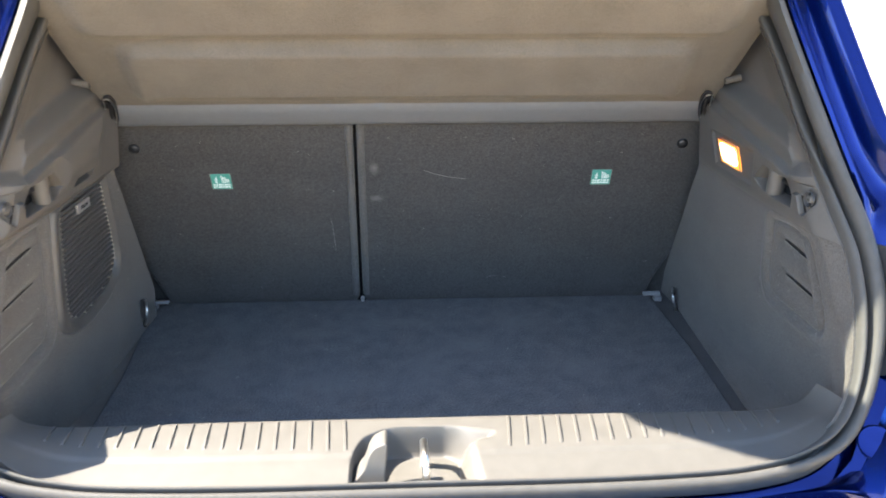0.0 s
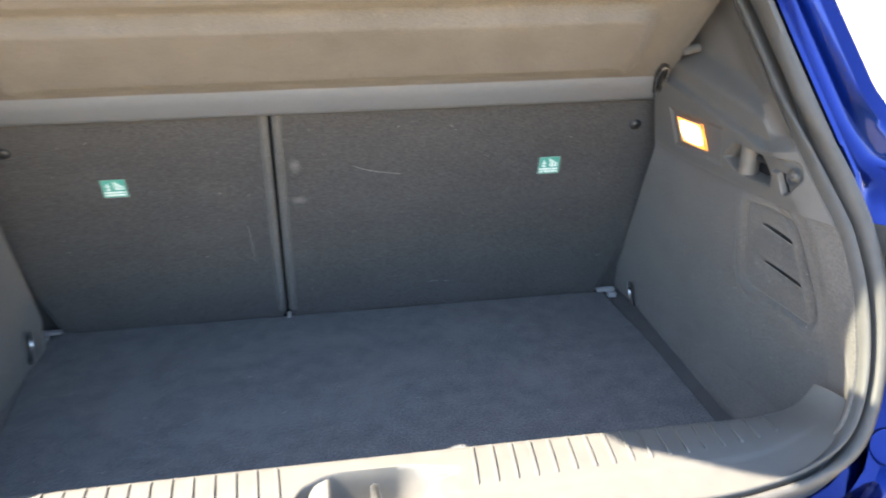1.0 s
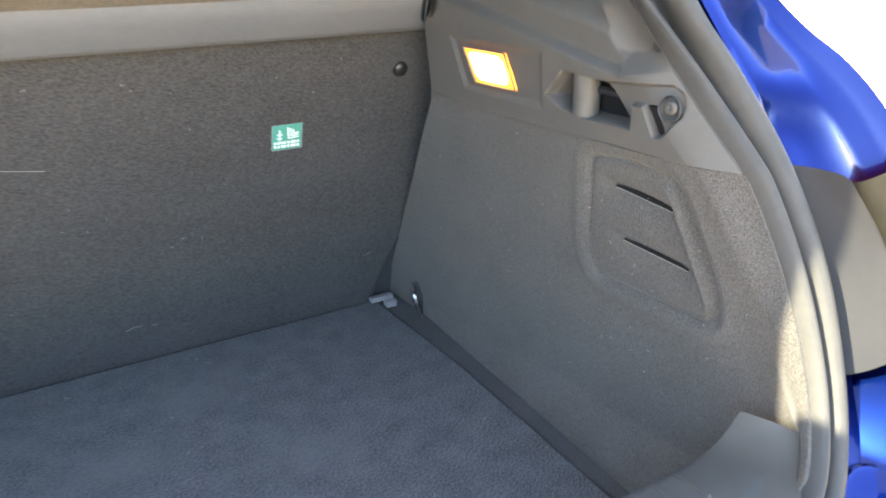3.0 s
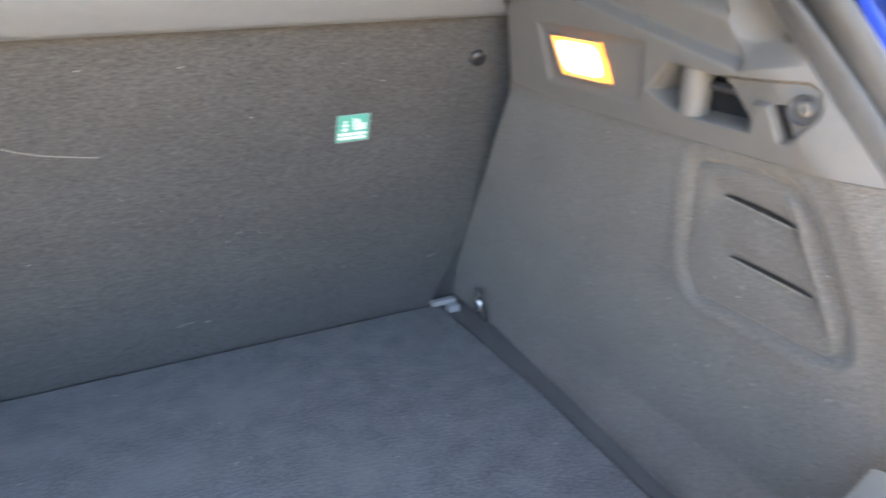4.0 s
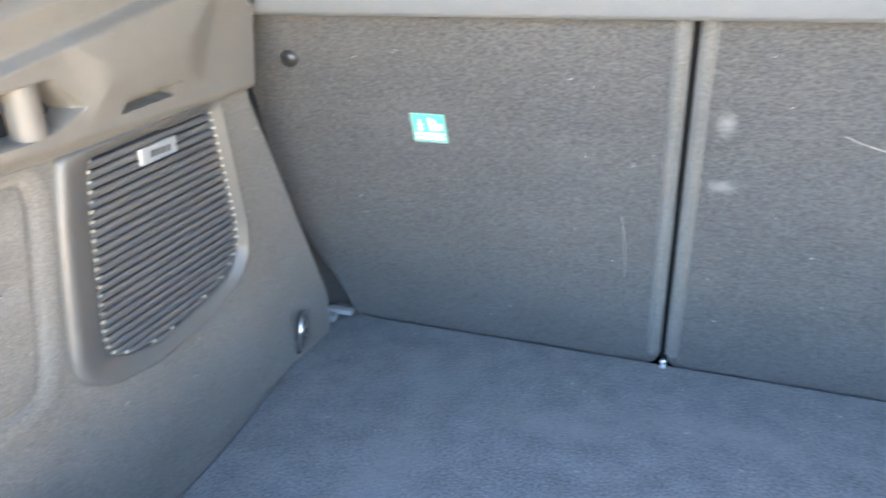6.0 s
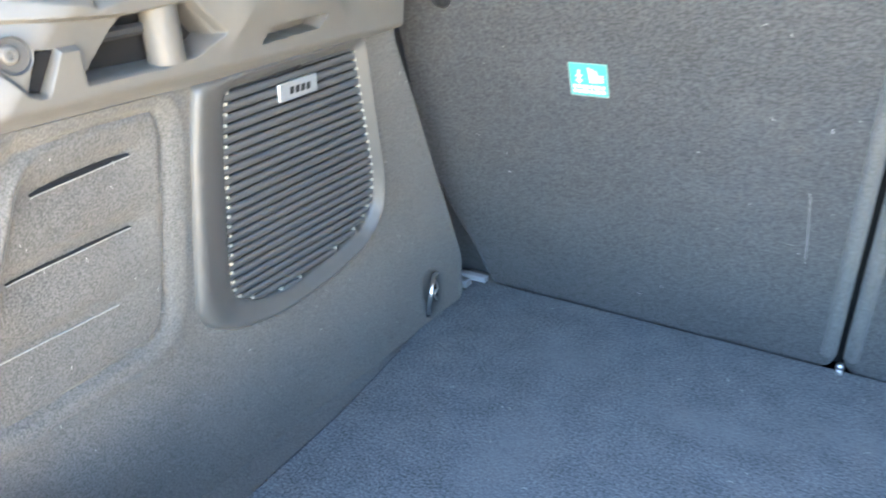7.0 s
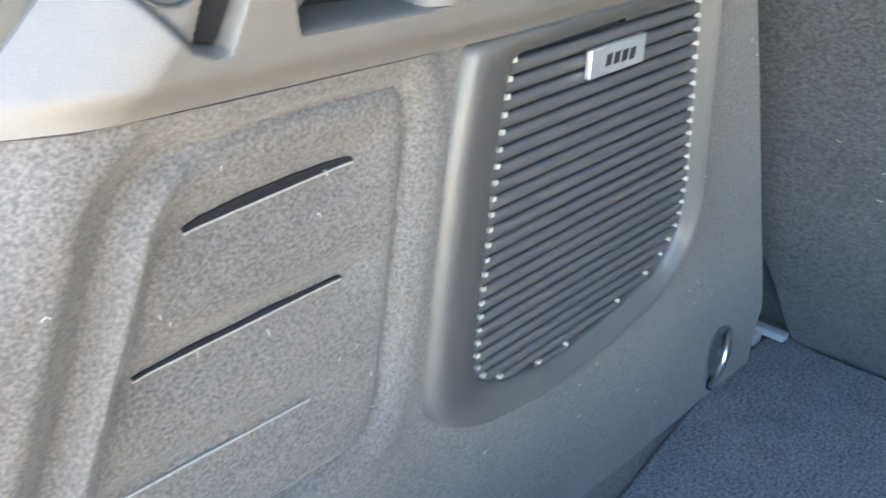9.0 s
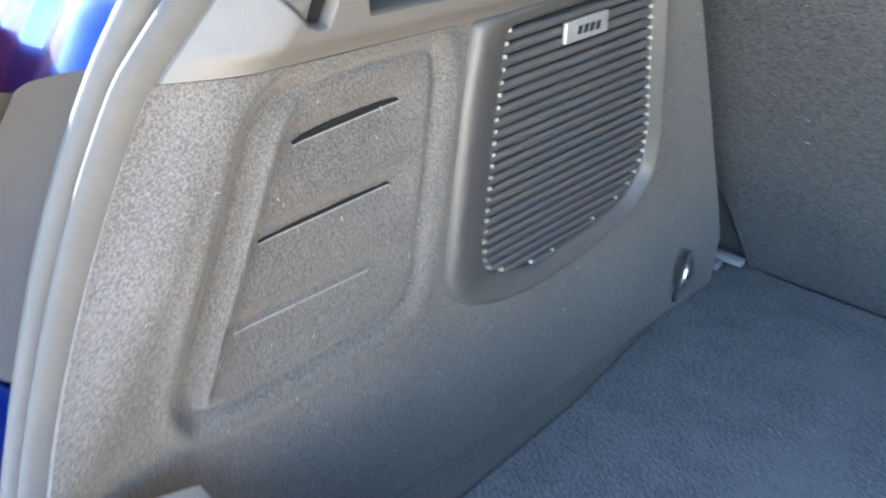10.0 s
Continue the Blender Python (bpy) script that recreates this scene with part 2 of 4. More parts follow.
def rounded(poly, r, n=4):
    """The polygon with its corners rounded."""
    out = []
    m = len(poly)
    for i in range(m):
        p, a, b = Vector(poly[i]), Vector(poly[i - 1]), Vector(poly[(i + 1) % m])
        d = min(r, (a - p).length * 0.45, (b - p).length * 0.45)
        s, e = p + (a - p).normalized() * d, p + (b - p).normalized() * d
        for k in range(n + 1):
            t = k / n
            q = (1 - t) ** 2 * s + 2 * t * (1 - t) * p + t * t * e
            out.append((q.x, q.y))
    return out


# ---- plan: x across the car, y ahead, z up from the boot floor ----
LEAN_SEAT = math.tan(radians(19.5))


def seat_y(z):
    return -LEAN_SEAT * z


def wall_x(side, y, z):
    """Inner face of the side trim; side is +1 or -1."""
    if side > 0:
        return 0.5388 - 0.0485 * y - 0.104 * z
    return -(0.5218 - 0.0407 * y - 0.0336 * z)


def open_y(z):
    """The slanting plane of the tailgate opening."""
    return -0.73 + 0.6 * (z - 0.1)


HALF = [(0.0, 0.100), (0.20, 0.100), (0.344, 0.103), (0.410, 0.109), (0.455, 0.119), (0.495, 0.139), (0.520, 0.165), (0.538, 0.205), (0.548, 0.262), (0.545, 0.325), (0.529, 0.385), (0.510, 0.450), (0.489, 0.520), (0.469, 0.590), (0.448, 0.665), (0.412, 0.730), (0.345, 0.775), (0.200, 0.795)]
HALF_FINE = [(p.x, p.y) for p in spline([(x, z, 0) for x, z in HALF], 8)]


def loop_wide(z):
    """The opening reaches a little further out on the -x side."""
    return 0.004 + 0.004 * smooth01(0.42, 0.30, z)


def loop_x(z, side=1):
    """Half width of the opening at height z."""
    extra = loop_wide(z) if side < 0 else 0.0
    for (x0, z0), (x1, z1) in zip(HALF_FINE[40:], HALF_FINE[41:]):
        if z <= z1:
            return extra + x0 + (x1 - x0) * min(1.0, max(0.0, (z - z0) / (z1 - z0)))
    return extra + HALF[-1][0]


def rim_in(z):
    """How far the inner lip of the opening lies further out than its outer lip, higher up."""
    return 0.004 * smooth01(0.34, 0.40, z) + 0.026 * smooth01(0.37, 0.58, z)


def rim_ahead(z):
    """How far the inner lip lies ahead of the slanting plane, higher up."""
    return 0.35 * min(0.30, max(0.0, z - 0.33))


def rim_y(z):
    return open_y(z) + rim_ahead(z)


def trim_z(y):
    return 0.333 + 0.010 * smooth01(-0.30, -0.10, y)


# ---- ground ----
g = bmesh.new()
bmesh.ops.create_grid(g, x_segments=40, y_segments=40, size=400)
tagged(part("ground", g, M_GROUND), "pale sunlit concrete yard under the car", "ground", kind="structure").location = (0, 0, -0.62)

# unseen walls added to shape the light: west blocks it, east bounces it
for nm, x0, x1, lab in (("shade_wall", -4.75, -4.55, "added plain wall, unseen, that blocks low light from the left"), ("bounce_wall", 5.2, 5.4, "added plain pale wall, unseen, that bounces sun onto the left trim")):
    tagged(part(nm, box_bm(x0, x1, -9.0, 7.0, -0.62, 1.25), M_WALL, bevel=0.02), lab, "wall", kind="structure")

# ---- boot floor ----
floor = thing("floor", "dark blue-grey carpeted boot floor board", "floor", kind="structure")
poly = rounded([(-0.533, -0.0065), (0.502, -0.0065), (0.511, -0.24), (0.508, -0.38), (0.503, -0.606), (-0.502, -0.606), (-0.506, -0.42), (-0.510, -0.31), (-0.522, -0.21), (-0.531, -0.13)], 0.012)
part("floor_board", prism(poly, lambda a, b, d: (a, b, d - 0.018), 0.018), M_FLOOR, floor, bevel=0.003)
for sd in (-1, 1):
    rows = []
    for i in range(40):
        y = 0.03 - i * 0.63 / 39
        w = abs(wall_x(sd, y, 0)) + 0.004
        rows.append([(sd * a, y, zz) for a, zz in ((0.490, -0.03), (0.490, -0.006), (0.500, -0.0045), (w - 0.006, -0.0035), (w + 0.03, -0.002))])
    part("edge_strip", grid_bm(rows), M_STRIP if sd > 0 else M_SIDE, floor, "felt strip beside the floor board")
part("spare_wheel_tray", box_bm(-0.6, 0.6, -0.60, 0.12, -0.08, -0.035), M_DARK, floor)

# ---- rear seat backs ----
def seat_point(x, z, d):
    """A point on the seat back: d metres ahead of its rear face."""
    return (x, seat_y(z) + d * 0.943, z + d * 0.334)


def div_x(z):
    return -0.114 + 0.010 * (z / 0.4)


def seat_back(outline, name_label, x_div, sign):
    ob = thing("rear_seat_back", name_label, "seat back", "split rear seat backs")
    part("panel", prism(rounded(outline, 0.02), seat_point, 0.07), M_SEAT, ob, bevel=0.009)
    # rounded, slightly proud edge along the split; paler felt paints the light it catches
    pts = [seat_point(div_x(z) + sign * 0.0105, z, 0.0035) for z in np.linspace(0.012, 0.43, 30)]
    part("edge_piping", tube_bm(pts, 0.0075, 14), M_PIPING, ob, "rounded edge along the split, its catch light put into a paler colour")
    return ob


sl = [(div_x(0.006) - 0.0045, -0.014), (div_x(0.45) - 0.0045, 0.45), (-0.58, 0.45), (-0.572, 0.30), (-0.566, 0.16), (-0.556, 0.11), (-0.533, 0.05), (-0.518, -0.014)]
sr = [(div_x(0.006) + 0.0045, -0.014), (0.498, -0.014), (0.504, 0.03), (0.522, 0.085), (0.545, 0.14), (0.562, 0.22), (0.575, 0.30), (0.58, 0.45), (div_x(0.45) + 0.0045, 0.45)]
seat_l = seat_back(sl, "narrow folded-up rear seat back covered in black felt", -0.106, -1)
seat_r = seat_back(sr, "wide folded-up rear seat back covered in black felt", -0.106 + 0.0, 1)
part("split_gusset", grid_bm([[seat_point(div_x(z) + o, z, 0.014) for z in np.linspace(-0.01, 0.44, 12)] for o in (-0.012, 0.012)]), M_DARK, seat_r, "dark felt web in the split")
for ob, sd in ((seat_l, -1), (seat_r, 1)):
    part("hinge_cover", prism([(sd * 0.485, -0.014), (sd * 0.585, -0.014), (sd * 0.585, 0.24), (sd * 0.535, 0.24)], lambda a, b, d: seat_point(a, b, 0.016 + d), 0.012), M_SEAT, ob, "felt cover over the seat hinge")
part("backing", box_bm(-0.62, 0.62, 0.11, 0.14, -0.05, 0.42), M_DARK, seat_r)


def seat_label(parent, x0):
    """Green woven label with a seat sign, an arrow and three bars of print."""
    w, h, zc = 0.036, 0.033, 0.292
    to = lambda a, b, d: seat_point(x0 + a * w, zc + b * h * 0.943, -0.0012 - d)
    lab = part("label", prism([(-0.5, -0.5), (0.5, -0.5), (0.5, 0.5), (-0.5, 0.5)], to, 0.0012), M_LABEL, parent, "green woven label with white marks")
    up = lambda a, b, d: to(a, b, 0.0012 + d)
    marks = []
    for q in (0.0, 0.085, 0.17):
        # nested seat signs: a leaning back and a cushion
        marks.append([(0.00 + q, 0.38 - 0.5 * q), (0.045 + q, 0.38 - 0.5 * q), (0.085 + q, -0.04 + q), (0.04 + q, -0.07 + q)])
        marks.append([(0.04 + q, -0.085 + q), (0.40, -0.05 + q), (0.40, -0.005 + q), (0.05 + q, -0.04 + q)])
    marks += [[(-0.36, 0.00), (-0.25, -0.13), (-0.14, 0.00), (-0.22, -0.03), (-0.28, -0.03)], [(-0.275, -0.02), (-0.225, -0.02), (-0.225, 0.30), (-0.275, 0.30)], [(-0.34, 0.10), (-0.16, 0.10), (-0.16, 0.14), (-0.34, 0.14)]]
    for row, (z0, z1) in enumerate(((-0.27, -0.17), (-0.42, -0.32))):
        for c in range(8):
            x1 = -0.43 + c * 0.108 + 0.012 * ((c * 7 + row * 3) % 3)
            marks.append([(x1, z0), (x1 + 0.082, z0), (x1 + 0.082, z1), (x1, z1)])
    bm = bmesh.new()
    for p in marks:
        prism(p, up, 0.0003, bm)
    part("print", bm, M_WHITE, lab, "white marks", smooth=False)
    edge = [(-0.5, -0.5), (0.5, -0.5), (0.5, 0.5), (-0.5, 0.5), (-0.5, -0.5)]
    bm = bmesh.new()
    for (a0, b0), (a1, b1) in zip(edge, edge[1:]):
        for k in range(12):
            t = (k + 0.3) / 12
            t2 = t + 0.045
            q = [(a0 + (a1 - a0) * t, b0 + (b1 - b0) * t), (a0 + (a1 - a0) * t2, b0 + (b1 - b0) * t2)]
            tube_bm([up(q[0][0] * 1.02, q[0][1] * 1.02, 0.0002), up(q[1][0] * 1.02, q[1][1] * 1.02, 0.0002)], 0.0004, 5, bm)
    part("stitching", bm, M_LINT, lab, "pale stitches")


seat_label(seat_l, -0.355)
seat_label(seat_r, 0.353)


def stud(parent, x):
    p = seat_point(x, 0.360, 0)
    part("button", lathe_bm([(0.0095, -0.003), (0.0095, 0.0015), (0.0082, 0.004), (0.0055, 0.0055), (0.002, 0.006)], p, (0, -0.943, -0.334)), M_BLACK, parent, "round dark plastic button")


stud(seat_l, -0.496)
stud(seat_r, 0.493)

latch = thing("belt_latch", "small pale metal latch at the foot of the seat split", "latch")
part("latch_head", lathe_bm([(0.0036, 0), (0.0042, 0.003), (0.0036, 0.006), (0.0016, 0.0075)], (-0.111, -0.012, 0.004), (0, -0.3, 1), 14), M_STEEL, latch)
part("latch_stem", box_bm(-0.1140, -0.1080, -0.016, -0.006, -0.002, 0.004), M_STEEL, latch, bevel=0.001)

# pale scuffs and scratches on the wide seat back
scuff = thing("scratch", "pale scratch on the wide seat back felt", "scratch", "scuffs on the seat back")
part("scratch_line", tube_bm(spline([seat_point(0.020, 0.309, -0.0003), seat_point(0.038, 0.302, -0.0003), seat_point(0.058, 0.2965, -0.0003), seat_point(0.098, 0.2895, -0.0003)]), 0.00035, 5), M_CUT, scuff)

for name, (x0, z0), (x1, z1), (x2, z2) in (("scratch", (-0.1613, 0.204), (-0.1590, 0.172), (-0.1575, 0.130)), ("scratch", (0.1500, 0.0520), (0.1600, 0.0560), (0.1712, 0.0548)), ("scratch", (0.1820, 0.0518), (0.1860, 0.0530), (0.1900, 0.0520))):
    sc = thing(name, "short faint scuff on the seat back felt", "scratch", "scuffs on the seat back")
    part("scratch_line", tube_bm(spline([seat_point(x0, z0, -0.0003), seat_point(x1, z1, -0.0003), seat_point(x2, z2, -0.0003)]), 0.00028, 5), M_CUT, sc)

# ---- side trims ----
POCKET_R = rounded([(-0.4310, 0.318), (-0.4835, 0.3235), (-0.5188, 0.3182), (-0.5348, 0.305), (-0.5694, 0.240), (-0.5765, 0.212), (-0.5660, 0.1946), (-0.4352, 0.1955), (-0.4240, 0.2195)], 0.012)
POCKET_L = rounded([(-0.4330, 0.3240), (-0.4820, 0.3245), (-0.5334, 0.3190), (-0.5480, 0.3060), (-0.5720, 0.2530), (-0.6130, 0.1680), (-0.6080, 0.1500), (-0.5467, 0.1499), (-0.4640, 0.1570), (-0.4522, 0.1767), (-0.4300, 0.3066)], 0.012)
SLITS_R = [(-0.4594, 0.2934, -0.5242, 0.2875), (-0.4697, 0.2439, -0.5436, 0.2389)]
SLITS_L = [(-0.4571, 0.2974, -0.5275, 0.2913), (-0.4668, 0.2485, -0.5545, 0.2430), (-0.4880, 0.1980, -0.5775, 0.1953)]



SPK = [(-0.224, 0.341), (-0.4065, 0.334), (-0.4176, 0.2813), (-0.4330, 0.165), (-0.4285, 0.150), (-0.4150, 0.1385), (-0.3959, 0.1300), (-0.3549, 0.1235), (-0.2838, 0.1290), (-0.2351, 0.1425), (-0.2080, 0.1680), (-0.2040, 0.2031)]


def carpet_rear(z):
    return max(open_y(max(z, 0.10)) + 0.003, -0.70)


def carpet_offset(side, y, z):
    """Outward depth of the felt: the pressed pocket with its steps, the turn towards the opening, the foot."""
    poly = POCKET_R if side > 0 else POCKET_L
    slits = SLITS_R if side > 0 else SLITS_L
    d = poly_dist(poly, y, z)
    out = 0.0
    # a crisp step down into the pocket with a fine groove at its foot; softer on the rear side, with a bead inside it
    rear = smooth01(0.030, 0.004, y - (-0.548 - 0.45 * (0.306 - z))) if side < 0 else smooth01(0.022, 0.004, y - (-0.535 - 0.50 * (0.305 - z)))
    edge = 0.0045 + 0.0070 * rear
    inside = smooth01(-edge, 0.0025, d)
    out -= 0.0022 * math.exp(-((d + 0.011) / 0.006) ** 2)
    out += 0.0030 * math.exp(-((d - 0.0015) / 0.0024) ** 2) * (1 - 0.4 * rear)
    out += 0.0055 * rear * math.exp(-((d + 0.002) / 0.0075) ** 2)
    out -= 0.0070 * rear * math.exp(-((d - 0.0100) / 0.0040) ** 2)
    step = 0.0
    for ya, za, yb, zb in slits:
        amp = 0.0060 if za > 0.22 else 0.0048
        t = (y - ya) / (yb - ya)
        zl = za + (zb - za) * t
        along = smooth01(-0.30, 0.06, t) * smooth01(1.22, 0.92, t)
        h = z - zl
        # a soft valley along the slit, with the lower lip a little proud
        valley = amp * math.exp(-(h / (0.0085 if h > 0 else 0.0135)) ** 2)
        k = smooth01(-0.0006, 0.0012, h)
        step += along * (0.0016 * (1 - k) * math.exp(min(0.0, h) / 0.007) - valley)
    out += inside * 0.0028 - smooth01(0.002, 0.014, d) * step
    # crease where the felt turns towards the rear
    yc = -0.603 - 0.10 * max(0.0, 0.22 - z)
    out += 0.0035 * math.exp(-((y - yc) / 0.012) ** 2) * smooth01(0.20, 0.12, z)
    out -= 0.010 * smooth01(yc - 0.01, yc - 0.07, y) * smooth01(0.34, 0.25, z)
    if side > 0:
        out -= 0.085 * max(0.0, -0.09 - y) * smooth01(0.055, 0.0, z)
    if side < 0:
        out += 0.018 * smooth01(-0.07, -0.02, y) * smooth01(0.08, 0.03, z)
    if side < 0 and -0.44 < y < -0.18:
        out += 0.024 * smooth01(0.0035, 0.0075, poly_dist(SPK, y, z))
    k = smooth01(open_y(max(z, 0.12)) + 0.040, open_y(max(z, 0.12)), y)
    out += k * (loop_x(z, side) + 0.001 - abs(wall_x(side, y, z)) - out)
    out += 0.0012 * noise.noise((y * 14, z * 14, side))
    return out


def side_trim(side):
    ob = thing("side_trim", "dark grey felt and plastic boot side trim" + (" with a lit lamp recess" if side > 0 else " beside the loudspeaker"), "side trim", "boot side trims")
    ny, nz = 300, 172
    rows = []
    for j in range(nz + 1):
        v = j / nz
        row = []
        for i in range(ny + 1):
            u = i / ny
            zt = 0.334
            z = -0.012 + v * (zt + 0.012)
            yf = 0.030 - 0.60 * max(z, 0.0) if side > 0 else -0.037 - 0.42 * max(z, 0.0)
            y = yf + u * (carpet_rear(z) - yf)
            if v > 0.985:
                z += trim_z(y) - zt
            d = carpet_offset(side, y, z)
            row.append((wall_x(side, y, z) + side * d, y, z))
        rows.append(row)
    part("felt_panel", grid_bm(rows, flange=(side * 0.022, 0, 0)), M_SIDE, ob, "dark grey felt with a pressed pocket", angle=60)
    # cut slits with pale lower lips
    for (ya, za, yb, zb), wide in zip(SLITS_R if side > 0 else SLITS_L, (0.0036, 0.0027) if side > 0 else (0.0030, 0.0009, 0.0)):
        n = 18
        strips, lip = [[] for _ in range(5)], []
        for k in range(n + 1):
            t = k / n
            y, zc = ya + (yb - ya) * t, za + (zb - za) * t
            w = wide * math.sin(math.pi * min(0.985, max(0.03, t))) ** 0.5 * (1 + 0.25 * noise.noise((y * 260, zc * 40, 1)))
            for q in range(5):
                h = -0.0006 + (w + 0.0006) * q / 4
                strips[q].append((wall_x(side, y, zc + h) + side * (carpet_offset(side, y, zc + h) - 0.0013), y, zc + h))
            lip.append((wall_x(side, y, zc) + side * (carpet_offset(side, y, zc - 0.0014) - 0.0008), y, zc - 0.0012 + 0.0004 * noise.noise((y * 300, 0, 2))))
        if wide:
            part("slit", grid_bm(strips, flange=(side * 0.002, 0, 0)), M_DARK, ob, "dark cut slit")
        part("slit_lip", tube_bm(lip, 0.0006, 6), M_CUT, ob, "pale cut edge")
    return ob


trim_r = side_trim(1)
trim_l = side_trim(-1)

# upper plastic trims
RECESS = [(-0.380, 0.366), (-0.404, 0.390), (-0.450, 0.387), (-0.522, 0.392), (-0.5310, 0.3870), (-0.5345, 0.3780), (-0.5330, 0.3700), (-0.5200, 0.3525), (-0.5140, 0.3498), (-0.5098, 0.3503), (-0.4990, 0.3740), (-0.4860, 0.3735), (-0.4838, 0.3520), (-0.430, 0.3522), (-0.403, 0.3555)]
DEEP = [(-0.386, 0.366), (-0.405, 0.387), (-0.452, 0.385), (-0.4600, 0.3790), (-0.4825, 0.3540), (-0.430, 0.3540), (-0.404, 0.3570)]
SLOT_H = [(-0.5105, 0.3515), (-0.5180, 0.3535), (-0.5092, 0.3745), (-0.4992, 0.3738)]
LAMP = [(-0.247, 0.397), (-0.318, 0.397), (-0.333, 0.361), (-0.266, 0.361)]
SLOT_L = [(-0.278, 0.366), (-0.338, 0.364), (-0.346, 0.353), (-0.286, 0.356)]


def up_x(side, y, z):
    """Plane of the upper plastic; on the -x side it leans further in than the felt."""
    return wall_x(side, y, z) + (0.006 * smooth01(0.334, 0.345, z) + 0.075 * max(0.0, z - 0.334) if side < 0 else 0.0)


def upper_offset(side, y, z):
    """Outward depth of the plastic: ledge for the parcel shelf, upper wall leaning in, grip recess."""
    low = 0.433 + 0.2 * (y + 0.275) if y > -0.47 else 0.394 + 0.19 * (-0.47 - y)
    zup = 0.462 + 0.177 * (y + 0.252)
    facet = smooth01(0.003, -0.003, y + 0.473 - 0.74 * (z - 0.395))
    ramp = min(1.0, max(0.0, (z - low) / 0.046))
    # two sloping ledges, one above the other, that end at a slanting facet
    ledges = 0.012 * smooth01(low - 0.002, low + 0.007, z) + 0.026 * smooth01(low + 0.026, low + 0.056, z)
    out = (1 - facet) * ledges + facet * (min(1.0, ramp * 2.5) * (0.014 + 0.42 * max(0.0, 0.74 * (z - 0.395) - y - 0.473)) * (1 - smooth01(0.446, 0.458, z)) + 0.028 * smooth01(0.446, 0.458, z))
    above = max(0.0, z - zup)
    out += above * 0.10
    reach = 0.045 + 0.070 * smooth01(zup - 0.02, zup + 0.06, z)
    near = min(1.0, max(0.0, (rim_y(z) + reach - y) / reach)) ** 1.5
    out += near * (loop_x(z, side) + rim_in(z) + 0.0045 - abs(up_x(side, y, z)) - out)
    if -0.56 < y < -0.36 and z < 0.42:
        out += (0.004 + 0.004 * smooth01(-0.54, -0.46, y)) * smooth01(-0.0015, 0.0015, poly_dist(RECESS, y, z))
        out += 0.024 * smooth01(-0.0015, 0.0015, poly_dist(DEEP, y, z))
        out += 0.020 * smooth01(-0.0008, 0.0012, poly_dist(SLOT_H, y, z))
    if side > 0:
        dl = poly_dist([(-0.225, 0.407), (-0.375, 0.404), (-0.372, 0.350), (-0.245, 0.352)], y, z)
        out += 0.003 * smooth01(-0.002, 0.006, dl)
        out += 0.012 * smooth01(-0.0005, 0.001, poly_dist(LAMP, y, z))
    else:
        dl = poly_dist([(-0.240, 0.425), (-0.385, 0.410), (-0.372, 0.362), (-0.262, 0.366)], y, z)
        out -= 0.007 * smooth01(-0.016, 0.022, dl)
        out += 0.018 * smooth01(-0.0005, 0.0015, poly_dist(SLOT_L, y, z))
    return out


def upper_rear(z):
    return rim_y(z) + 0.003


